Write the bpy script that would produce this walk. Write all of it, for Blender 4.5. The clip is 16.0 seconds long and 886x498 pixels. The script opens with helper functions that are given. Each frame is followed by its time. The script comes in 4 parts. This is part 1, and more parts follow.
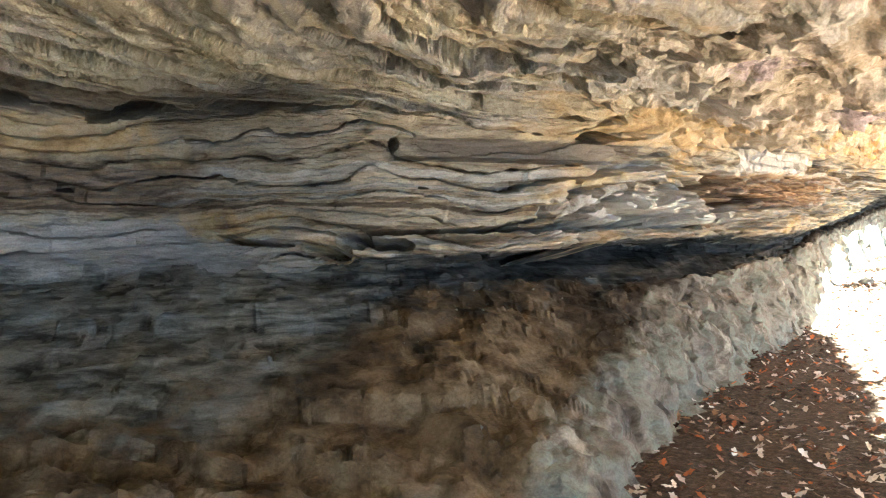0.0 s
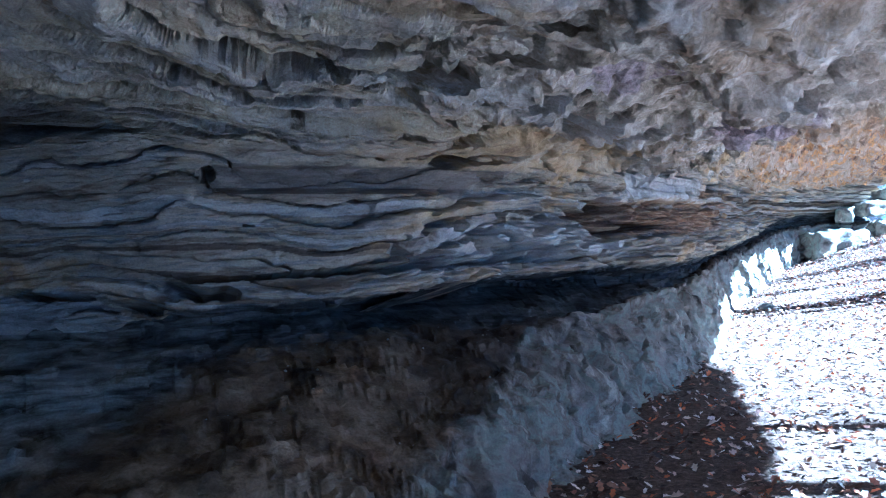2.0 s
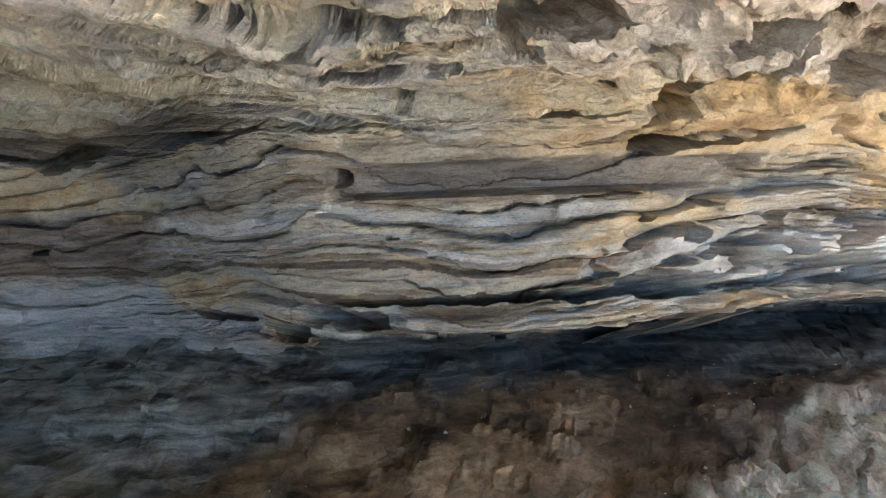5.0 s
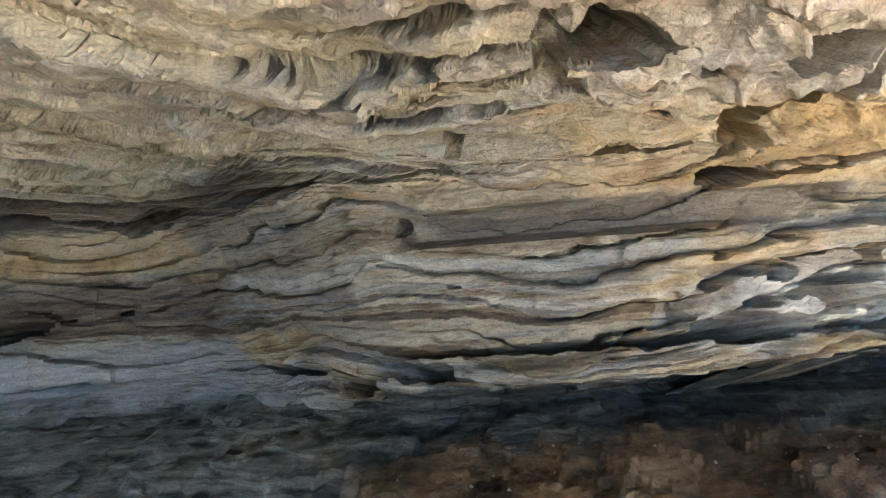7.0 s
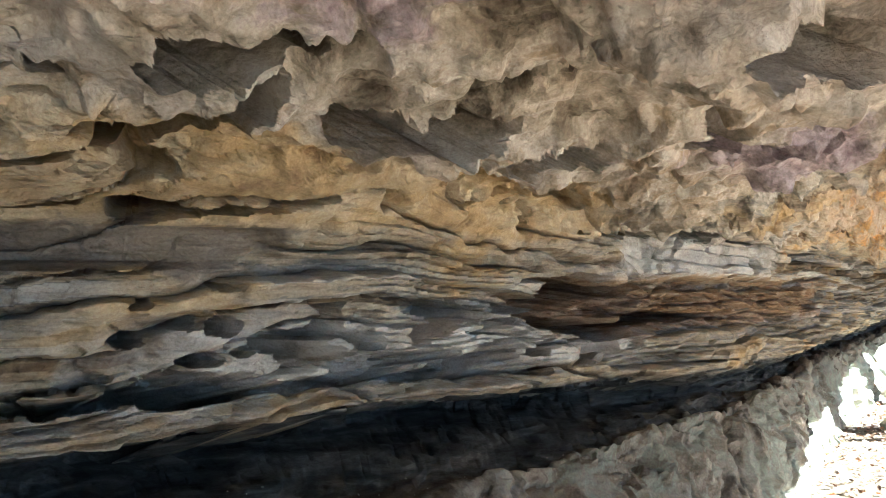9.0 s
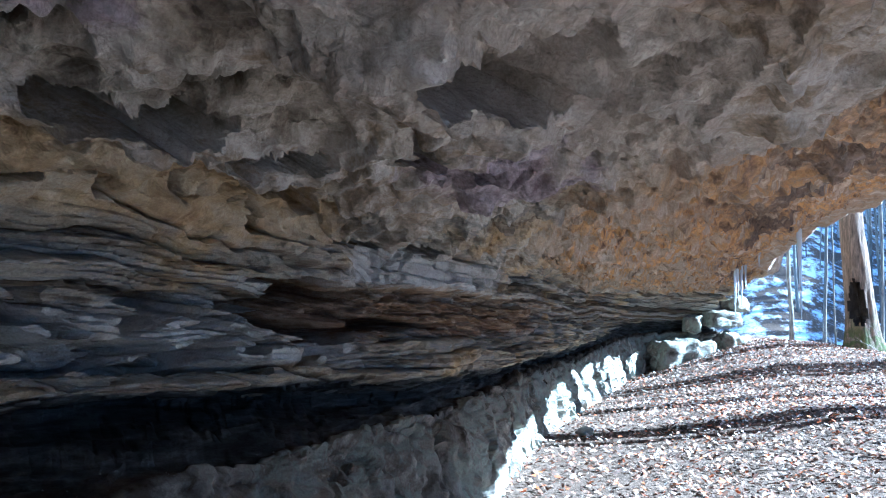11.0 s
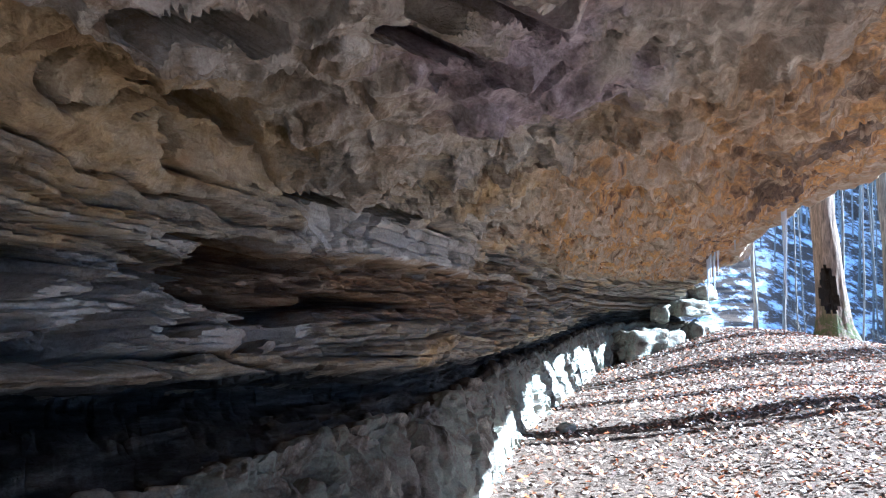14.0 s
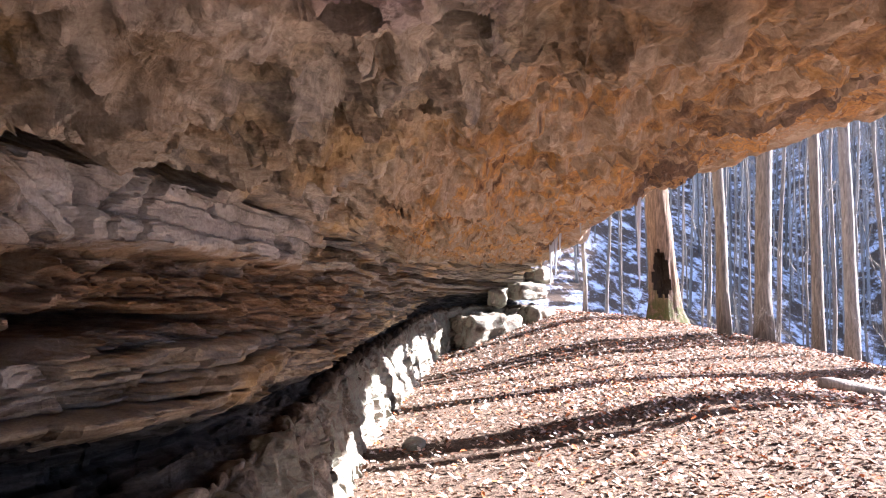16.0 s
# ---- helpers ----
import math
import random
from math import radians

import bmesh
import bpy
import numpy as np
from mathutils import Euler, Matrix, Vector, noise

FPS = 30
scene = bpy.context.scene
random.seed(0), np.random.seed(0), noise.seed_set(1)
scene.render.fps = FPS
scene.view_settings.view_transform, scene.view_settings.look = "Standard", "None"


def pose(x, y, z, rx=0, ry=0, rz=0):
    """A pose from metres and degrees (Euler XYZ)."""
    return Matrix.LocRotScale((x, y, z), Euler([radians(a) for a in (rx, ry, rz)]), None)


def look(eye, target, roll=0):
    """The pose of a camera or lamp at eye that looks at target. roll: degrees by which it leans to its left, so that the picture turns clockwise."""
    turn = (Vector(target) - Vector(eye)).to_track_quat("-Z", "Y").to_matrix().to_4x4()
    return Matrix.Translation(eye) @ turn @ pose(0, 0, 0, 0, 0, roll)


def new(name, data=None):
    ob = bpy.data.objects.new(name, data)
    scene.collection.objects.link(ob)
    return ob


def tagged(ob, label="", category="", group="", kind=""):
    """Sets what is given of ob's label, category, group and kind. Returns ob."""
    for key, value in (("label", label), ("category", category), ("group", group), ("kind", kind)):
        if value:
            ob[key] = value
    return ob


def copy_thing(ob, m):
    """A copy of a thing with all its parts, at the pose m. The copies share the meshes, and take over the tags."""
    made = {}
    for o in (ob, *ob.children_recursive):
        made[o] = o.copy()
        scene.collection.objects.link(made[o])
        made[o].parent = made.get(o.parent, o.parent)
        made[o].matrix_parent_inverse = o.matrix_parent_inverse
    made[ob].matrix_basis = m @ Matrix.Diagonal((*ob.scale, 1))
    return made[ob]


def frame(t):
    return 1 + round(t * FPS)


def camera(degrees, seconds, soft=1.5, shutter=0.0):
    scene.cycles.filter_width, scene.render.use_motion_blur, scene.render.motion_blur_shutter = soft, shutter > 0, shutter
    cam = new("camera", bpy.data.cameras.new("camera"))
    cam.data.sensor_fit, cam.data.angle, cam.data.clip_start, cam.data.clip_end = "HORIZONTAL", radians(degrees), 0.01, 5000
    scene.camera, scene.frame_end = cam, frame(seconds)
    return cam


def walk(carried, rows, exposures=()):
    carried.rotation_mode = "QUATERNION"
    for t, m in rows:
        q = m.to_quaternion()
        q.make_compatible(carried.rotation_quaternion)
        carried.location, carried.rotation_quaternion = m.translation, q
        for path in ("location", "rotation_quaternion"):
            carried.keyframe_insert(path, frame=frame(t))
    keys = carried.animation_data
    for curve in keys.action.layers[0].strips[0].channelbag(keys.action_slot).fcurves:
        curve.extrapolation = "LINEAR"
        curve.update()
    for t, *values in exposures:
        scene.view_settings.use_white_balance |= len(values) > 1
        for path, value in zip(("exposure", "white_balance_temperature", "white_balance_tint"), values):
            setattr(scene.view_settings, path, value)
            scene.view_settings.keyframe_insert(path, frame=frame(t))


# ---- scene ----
cam = camera(60.0, 16.0, 1.1)
ROWS = [
    (0.0, -0.000, -0.000, 1.500, 0.00, -3.34, 0.76),
    (0.5, 0.176, 0.123, 1.524, -3.08, -2.03, 1.57),
    (1.0, 0.308, 0.354, 1.552, -5.50, -1.28, 2.13),
    (1.5, 0.378, 0.643, 1.560, -6.75, -0.93, 2.42),
    (2.0, 0.602, 0.851, 1.510, -5.80, -1.02, 2.43),
    (2.5, 0.940, 0.878, 1.472, -4.95, -0.98, 2.83),
    (3.0, 1.241, 1.083, 1.417, -4.03, -1.21, 2.93),
    (3.5, 1.444, 1.500, 1.482, -0.89, -1.10, 3.50),
    (4.0, 1.628, 1.823, 1.431, 5.80, -0.78, 3.76),
    (4.5, 1.804, 2.036, 1.509, 14.25, -0.76, 2.59),
    (5.0, 1.688, 2.351, 1.586, 23.31, -0.37, 2.68),
    (7.5, 1.927, 2.665, 1.533, 30.81, 4.87, 4.11),
    (8.0, 2.202, 3.043, 1.561, 23.12, 4.08, 3.17),
    (8.5, 2.306, 3.392, 1.614, 12.28, 4.33, 1.72),
    (9.0, 2.427, 3.416, 1.618, 3.36, 4.53, 1.79),
    (9.5, 2.516, 3.438, 1.619, -3.16, 4.52, 0.80),
    (10.0, 2.581, 3.380, 1.614, -8.72, 4.60, -0.75),
    (12.5, 2.626, 3.138, 1.483, -16.97, 5.96, -0.93),
    (13.0, 2.597, 3.229, 1.503, -17.13, 5.66, -1.34),
    (13.5, 2.633, 3.685, 1.428, -17.33, 5.29, -1.15),
    (14.0, 2.760, 4.378, 1.427, -18.08, 5.09, -0.72),
    (14.5, 2.772, 4.914, 1.479, -20.13, 4.14, -0.20),
    (15.0, 2.860, 5.383, 1.576, -21.47, 3.84, 0.07),
    (15.5, 3.108, 5.787, 1.630, -25.16, 3.26, -0.51),
    (16.0, 3.269, 5.975, 1.631, -31.11, 3.46, -0.67),
]
EXPOSURES = [(0.0, 6.25, 5600, -5), (0.6, 5.8, 5350, -4), (1.4, 4.6, 3650, 2), (3.2, 4.6, 3550, 2), (4.3, 4.8, 3400, 2), (4.9, 6.1, 4850, -5), (7.5, 6.12, 5150, -7), (9.1, 4.85, 5050, -8), (10.0, 3.8, 3900, -4), (12.5, 3.27, 4300, 0), (14.0, 3.42, 4400, 4), (15.0, 3.47, 4750, 8), (16.0, 3.52, 5800, 25)]
walk(cam, [(t, pose(x, y, z, 90 + pitch, roll, yaw)) for t, x, y, z, yaw, pitch, roll in ROWS], EXPOSURES)

# ---- light ----
SUN_AZ, SUN_EL = math.atan2(-0.24, 0.97), radians(31)
world = bpy.data.worlds.new("winter_sky")
scene.world = world
world.use_nodes = True
sky = world.node_tree.nodes.new("ShaderNodeTexSky")
sky.sky_type, sky.sun_disc = "NISHITA", False
sky.sun_elevation, sky.sun_rotation = SUN_EL, math.pi / 2 - SUN_AZ
world.node_tree.links.new(sky.outputs[0], world.node_tree.nodes["Background"].inputs[0])
world.node_tree.nodes["Background"].inputs[1].default_value = 0.055
sun_data = bpy.data.lights.new("sun", "SUN")
sun_data.energy, sun_data.angle, sun_data.color = 5.0, radians(0.55), (1.0, 0.93, 0.82)
sun_way = Vector((math.cos(SUN_AZ) * math.cos(SUN_EL), math.sin(SUN_AZ) * math.cos(SUN_EL), math.sin(SUN_EL)))
sun = new("sun", sun_data)
sun.matrix_world = look(sun_way * 60, (0, 0, 0))


# ---- materials ----
def material(name, rough=0.9, spec=0.25):
    m = bpy.data.materials.new(name)
    m.use_nodes = True
    b = m.node_tree.nodes["Principled BSDF"]
    b.inputs["Roughness"].default_value = rough
    b.inputs["Specular IOR Level"].default_value = spec
    return m, m.node_tree.nodes, m.node_tree.links, b


def coords(nodes, links, scale=(1, 1, 1), turn=(0, 0, 0)):
    c, g = nodes.new("ShaderNodeTexCoord"), nodes.new("ShaderNodeMapping")
    g.inputs["Scale"].default_value, g.inputs["Rotation"].default_value = scale, turn
    links.new(c.outputs["Object"], g.inputs["Vector"])
    return g.outputs[0]


def noisy(nodes, links, vec, scale, detail=6, rough=0.6, dist=0.0):
    n = nodes.new("ShaderNodeTexNoise")
    for key, value in (("Scale", scale), ("Detail", detail), ("Roughness", rough), ("Distortion", dist)):
        n.inputs[key].default_value = value
    links.new(vec, n.inputs["Vector"])
    return n.outputs["Fac"]


def ramp(nodes, links, fac, stops):
    r = nodes.new("ShaderNodeValToRGB")
    e = r.color_ramp.elements
    while len(e) < len(stops):
        e.new(0.5)
    for el, (p, c) in zip(e, stops):
        el.position, el.color = p, (*c, 1) if len(c) == 3 else c
    links.new(fac, r.inputs[0])
    return r.outputs[0]


def mix(nodes, links, fac, a, b, mode="MIX"):
    m = nodes.new("ShaderNodeMix")
    m.data_type, m.blend_type = "RGBA", mode
    for sock, v in ((m.inputs[0], fac), (m.inputs[6], a), (m.inputs[7], b)):
        if isinstance(v, (int, float)):
            sock.default_value = v
        elif isinstance(v, tuple):
            sock.default_value = (*v, 1)
        else:
            links.new(v, sock)
    return m.outputs[2]


def maths(nodes, links, op, a, b=0.0, clamp=False):
    m = nodes.new("ShaderNodeMath")
    m.operation, m.use_clamp = op, clamp
    for sock, v in zip(m.inputs, (a, b)):
        if isinstance(v, (int, float)):
            sock.default_value = v
        else:
            links.new(v, sock)
    return m.outputs[0]


def span(nodes, links, value, a, b):
    r = nodes.new("ShaderNodeMapRange")
    r.interpolation_type = "SMOOTHSTEP"
    r.inputs[1].default_value, r.inputs[2].default_value = a, b
    links.new(value, r.inputs[0])
    return r.outputs[0]


def relief(nodes, links, bsdf, height, strength, distance):
    b = nodes.new("ShaderNodeBump")
    b.inputs["Strength"].default_value, b.inputs["Distance"].default_value = strength, distance
    links.new(height, b.inputs["Height"])
    links.new(b.outputs[0], bsdf.inputs["Normal"])


def sandstone():
    m, N, L, b = material("weathered_sandstone", 0.92, 0.2)
    flat = coords(N, L)

    def own(key):
        a = N.new("ShaderNodeAttribute")
        a.attribute_name = key
        return a.outputs["Fac"]

    def plus(a, c):
        return maths(N, L, "ADD", a, c)

    def times(a, c):
        return maths(N, L, "MULTIPLY", a, c)
    n_blot = noisy(N, L, flat, 1.1, 5, 0.6, 0.3)
    n_patch = noisy(N, L, flat, 3.2, 6, 0.62, 0.4)
    n_grain = noisy(N, L, flat, 70.0, 4, 0.7)
    n_streak = noisy(N, L, coords(N, L, (1.2, 1.2, 9.0)), 2.2, 8, 0.62, 0.5)
    # grain drawn out along the wall, for the roof
    n_drawn = noisy(N, L, coords(N, L, (4.2, 1.1, 2.0), (0, 0, 0.955)), 1.6, 9, 0.66, 0.6)
    wander = maths(N, L, "SUBTRACT", n_patch, 0.5)
    A = plus(own("along"), times(wander, 0.5))
    C = plus(own("across"), times(wander, 0.55))
    tone = own("tone")

    def zone(a0, a1, c0, c1, da=0.12, dc=0.1):
        f = times(span(N, L, A, a0 - da, a0 + da), span(N, L, A, a1 + da, a1 - da))
        return times(f, times(span(N, L, C, c0 - dc, c0 + dc), span(N, L, C, c1 + dc, c1 - dc)))
    # each bed has a tone, streaked along
    mixed = plus(times(tone, 0.55), times(n_streak, 0.5))
    base = ramp(N, L, mixed, [(0.22, (0.07, 0.058, 0.042)), (0.36, (0.22, 0.175, 0.12)), (0.45, (0.46, 0.40, 0.29)), (0.52, (0.27, 0.25, 0.22)), (0.62, (0.58, 0.54, 0.45)), (0.76, (0.30, 0.23, 0.15))])
    ochre = ramp(N, L, plus(times(tone, 0.3), times(n_patch, 0.7)), [(0.3, (0.22, 0.13, 0.06)), (0.44, (0.54, 0.39, 0.19)), (0.55, (0.62, 0.51, 0.33)), (0.68, (0.42, 0.30, 0.16))])
    col = mix(N, L, span(N, L, n_blot, 0.5, 0.68), base, ochre)
    # buff strata of the near roof, ochre along the crease, darker brown at the near end
    buff = ramp(N, L, plus(times(tone, 0.4), times(n_drawn, 0.6)), [(0.24, (0.15, 0.11, 0.07)), (0.38, (0.46, 0.38, 0.25)), (0.5, (0.64, 0.56, 0.40)), (0.6, (0.46, 0.41, 0.34)), (0.72, (0.68, 0.61, 0.47))])
    col = mix(N, L, zone(-1, 2.75, 6.6, 20), col, buff)
    col = mix(N, L, times(zone(2.45, 4.1, 6.2, 7.45), 0.85), col, ochre)
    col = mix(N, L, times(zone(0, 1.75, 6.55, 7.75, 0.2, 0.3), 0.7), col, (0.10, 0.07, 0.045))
    col = mix(N, L, times(zone(2.0, 3.06, 5.75, 6.15, 0.05, 0.04), 0.85), col, ramp(N, L, n_streak, [(0.35, (0.15, 0.125, 0.095)), (0.65, (0.27, 0.235, 0.19))]))
    # grey massive roof
    grey = ramp(N, L, plus(times(tone, 0.25), times(n_patch, 0.75)), [(0.33, (0.10, 0.08, 0.055)), (0.42, (0.40, 0.345, 0.26)), (0.52, (0.62, 0.56, 0.47)), (0.59, (0.38, 0.30, 0.20)), (0.70, (0.52, 0.45, 0.36))])
    col = mix(N, L, zone(2.8, 4.5, 7.45, 20, 0.15, 0.15), col, grey)
    # iron-stained outer roof, purplish brown in broad patches, paler at the brow
    iron = ramp(N, L, n_drawn, [(0.32, (0.13, 0.075, 0.045)), (0.40, (0.38, 0.23, 0.12)), (0.47, (0.70, 0.41, 0.15)), (0.53, (0.42, 0.30, 0.19)), (0.61, (0.70, 0.56, 0.40))])
    umber = ramp(N, L, n_drawn, [(0.34, (0.07, 0.05, 0.04)), (0.46, (0.24, 0.17, 0.12)), (0.54, (0.14, 0.10, 0.08)), (0.64, (0.44, 0.34, 0.24))])
    iron = mix(N, L, times(span(N, L, n_blot, 0.47, 0.58), times(span(N, L, C, 8.45, 8.8), span(N, L, C, 9.9, 9.3))), iron, umber)
    iron = mix(N, L, times(span(N, L, C, 9.7, 10.3), 0.7), iron, ramp(N, L, n_drawn, [(0.34, (0.24, 0.18, 0.13)), (0.6, (0.56, 0.49, 0.40))]))
    iron = mix(N, L, times(span(N, L, n_patch, 0.44, 0.56), span(N, L, C, 8.9, 8.3)), iron, ramp(N, L, n_drawn, [(0.33, (0.17, 0.12, 0.08)), (0.47, (0.44, 0.35, 0.24)), (0.56, (0.56, 0.47, 0.36)), (0.66, (0.34, 0.25, 0.16))]))
    iron = mix(N, L, times(span(N, L, A, 5.6, 4.6), 0.25), iron, grey)
    out_there = maths(N, L, "MAXIMUM", times(span(N, L, plus(A, times(C, 0.95)), 12.35, 12.8), span(N, L, C, 7.0, 7.4)), times(span(N, L, C, 8.85, 9.15), span(N, L, A, 2.6, 3.2)))
    col = mix(N, L, out_there, col, iron)
    # lilac rock: a clean patch and the pitted field
    lilac = ramp(N, L, noisy(N, L, flat, 22.0, 5, 0.7), [(0.36, (0.30, 0.23, 0.26)), (0.62, (0.52, 0.45, 0.47))])
    col = mix(N, L, times(maths(N, L, "MAXIMUM", zone(3.3, 3.47, 7.93, 8.12, 0.04, 0.04), zone(4.05, 4.55, 7.85, 8.3, 0.08, 0.08)), 0.85), col, lilac)
    col = mix(N, L, times(zone(3.5, 4.5, 8.28, 8.7, 0.08, 0.06), 0.75), col, ramp(N, L, n_drawn, [(0.36, (0.34, 0.29, 0.23)), (0.62, (0.62, 0.56, 0.47))]))
    # pale honeycomb and blocks, rusty leaves of rock between them
    chalk = ramp(N, L, n_patch, [(0.34, (0.32, 0.30, 0.26)), (0.5, (0.60, 0.58, 0.53)), (0.66, (0.72, 0.70, 0.64))])
    col = mix(N, L, times(maths(N, L, "MAXIMUM", zone(2.9, 4.5, 4.5, 5.35), zone(4.2, 5.45, 5.65, 6.5, 0.06, 0.05)), 0.75), col, chalk)
    rust = ramp(N, L, noisy(N, L, coords(N, L, (1.5, 1.5, 8.0), (0.25, -0.2, 0)), 2.6, 8, 0.65, 0.4), [(0.34, (0.06, 0.035, 0.02)), (0.48, (0.25, 0.14, 0.065)), (0.6, (0.44, 0.32, 0.20))])
    col = mix(N, L, times(zone(4.0, 6.0, 5.0, 5.55), 0.8), col, rust)
    # smooth pale lens at the near end; thin pale shelf under the long slot
    col = mix(N, L, times(zone(0.3, 1.72, 2.0, 4.8, 0.12, 0.2), 0.85), col, ramp(N, L, n_streak, [(0.35, (0.36, 0.345, 0.32)), (0.65, (0.60, 0.58, 0.53))]))
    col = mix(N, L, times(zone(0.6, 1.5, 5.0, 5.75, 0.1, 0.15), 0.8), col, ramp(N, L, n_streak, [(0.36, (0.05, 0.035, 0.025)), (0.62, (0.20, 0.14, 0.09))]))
    col = mix(N, L, times(maths(N, L, "MAXIMUM", zone(0.9, 1.38, 5.85, 6.65, 0.06, 0.1), zone(1.48, 1.72, 4.45, 4.95, 0.04, 0.08)), 0.9), col, ochre)
    # grey-blue clay seam, dusty brown slope under it; recess shade painted into both
    shaded_clay = ramp(N, L, n_streak, [(0.36, (0.022, 0.023, 0.022)), (0.5, (0.06, 0.062, 0.058)), (0.64, (0.13, 0.13, 0.12))])
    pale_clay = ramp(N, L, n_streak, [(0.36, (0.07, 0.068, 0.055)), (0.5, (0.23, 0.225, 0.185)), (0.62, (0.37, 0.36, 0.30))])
    dust = ramp(N, L, noisy(N, L, flat, 3.0, 8, 0.65), [(0.36, (0.05, 0.035, 0.02)), (0.5, (0.165, 0.118, 0.066)), (0.64, (0.29, 0.225, 0.145))])
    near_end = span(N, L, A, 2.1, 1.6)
    slope_shade = span(N, L, A, 2.5, 3.3)
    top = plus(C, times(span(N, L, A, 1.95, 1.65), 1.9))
    col = mix(N, L, span(N, L, top, 4.15, 3.95), col, mix(N, L, near_end, shaded_clay, pale_clay))
    edge = plus(C, times(near_end, 0.55))
    # dust darkened past the near end to stand for deep shade
    dust = mix(N, L, slope_shade, dust, ramp(N, L, noisy(N, L, flat, 4.0, 8, 0.65), [(0.36, (0.012, 0.009, 0.006)), (0.5, (0.05, 0.036, 0.024)), (0.64, (0.11, 0.085, 0.06))]))
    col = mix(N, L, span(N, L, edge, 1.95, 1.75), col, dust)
    # bare lower wall, grey with a green film
    bare = ramp(N, L, noisy(N, L, flat, 2.3, 8, 0.62, 0.5), [(0.34, (0.09, 0.075, 0.058)), (0.44, (0.28, 0.25, 0.205)), (0.52, (0.28, 0.29, 0.235)), (0.58, (0.20, 0.17, 0.135)), (0.66, (0.46, 0.42, 0.34))])
    hump = times(times(span(N, L, A, 3.1, 3.9), span(N, L, A, 5.7, 4.9)), 0.6)
    hump = maths(N, L, "SUBTRACT", hump, times(span(N, L, A, 2.3, 1.9), 0.5))
    col = mix(N, L, span(N, L, maths(N, L, "SUBTRACT", C, hump), 1.2, 1.02), col, bare)
    col = mix(N, L, 0.45, col, ramp(N, L, n_grain, [(0.3, (0.28, 0.28, 0.28)), (0.7, (0.75, 0.75, 0.75))]), "OVERLAY")
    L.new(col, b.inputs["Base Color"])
    chips = noisy(N, L, coords(N, L, (1, 1, 2.4)), 9.0, 9, 0.62, 0.7)
    rim = span(N, L, chips, 0.47, 0.51)
    drawn = noisy(N, L, coords(N, L, (3.6, 1.0, 2.0), (0, 0, 0.955)), 6.0, 9, 0.6, 0.9)
    flake = times(plus(drawn, times(span(N, L, drawn, 0.48, 0.52), 0.5)), times(span(N, L, C, 6.6, 7.2), 0.5))
    h = plus(plus(plus(chips, times(rim, 0.3)), times(n_grain, 0.14)), flake)
    relief(N, L, b, h, 0.75, 0.042)
    return m


def ground_matter():
    m, N, L, b = material("forest_floor", 0.95, 0.2)
    flat = coords(N, L)
    n1 = noisy(N, L, flat, 28.0, 8, 0.75)
    soil = ramp(N, L, n1, [(0.3, (0.03, 0.022, 0.016)), (0.5, (0.10, 0.07, 0.048)), (0.7, (0.24, 0.17, 0.12))])
    sep = N.new("ShaderNodeSeparateXYZ")
    L.new(flat, sep.inputs[0])
    away = maths(N, L, "ADD", maths(N, L, "MULTIPLY", sep.outputs[0], 0.817), maths(N, L, "MULTIPLY", sep.outputs[1], -0.577))
    along = maths(N, L, "ADD", maths(N, L, "MULTIPLY", sep.outputs[0], 0.577), maths(N, L, "MULTIPLY", sep.outputs[1], 0.817))
    cold = maths(N, L, "MAXIMUM", span(N, L, away, 9.0, 13.0), span(N, L, along, 36.0, 44.0))
    snow = maths(N, L, "MULTIPLY", cold, span(N, L, noisy(N, L, flat, 0.8, 8, 0.72), 0.47, 0.6))
    L.new(mix(N, L, snow, soil, (0.78, 0.82, 0.9)), b.inputs["Base Color"])
    relief(N, L, b, n1, 0.8, 0.05)
    return m


def leaf_matter():
    m, N, L, b = material("dry_oak_leaves", 0.75, 0.3)
    g = N.new("ShaderNodeNewGeometry")
    c = ramp(N, L, g.outputs["Random Per Island"], [(0.0, (0.04, 0.025, 0.018)), (0.3, (0.12, 0.06, 0.035)), (0.44, (0.32, 0.18, 0.10)), (0.57, (0.58, 0.48, 0.40)), (0.76, (0.74, 0.68, 0.62)), (0.84, (0.32, 0.10, 0.04)), (0.93, (0.55, 0.17, 0.05)), (1.0, (0.25, 0.15, 0.10))])
    L.new(mix(N, L, 0.5, c, ramp(N, L, noisy(N, L, coords(N, L), 45.0, 4, 0.6), [(0.3, (0.3, 0.3, 0.3)), (0.7, (0.8, 0.8, 0.8))]), "OVERLAY"), b.inputs["Base Color"])
    return m


def bark_matter(name, dark, pale, moss=0.0):
    m, N, L, b = material(name, 0.9, 0.2)
    v = coords(N, L, (9, 9, 1.3))
    n = noisy(N, L, v, 2.4, 8, 0.7, 0.4)
    col = ramp(N, L, n, [(0.3, dark), (0.5, tuple((a + c) / 2 for a, c in zip(dark, pale))), (0.68, pale)])
    if moss:
        sep = N.new("ShaderNodeSeparateXYZ")
        L.new(coords(N, L), sep.inputs[0])
        f = maths(N, L, "MULTIPLY", span(N, L, sep.outputs[2], 1.3, 0.1), span(N, L, noisy(N, L, coords(N, L), 5.0, 6, 0.7), 0.42, 0.56))
        col = mix(N, L, maths(N, L, "MULTIPLY", f, moss), col, (0.06, 0.075, 0.02))
    L.new(col, b.inputs["Base Color"])
    relief(N, L, b, n, 0.9, 0.03)
    return m


def ice_matter():
    m, N, L, b = material("icicle_ice", 0.08, 0.5)
    b.inputs["Base Color"].default_value = (0.9, 0.95, 1.0, 1)
    b.inputs["Transmission Weight"].default_value = 0.45
    b.inputs["IOR"].default_value = 1.31
    return m


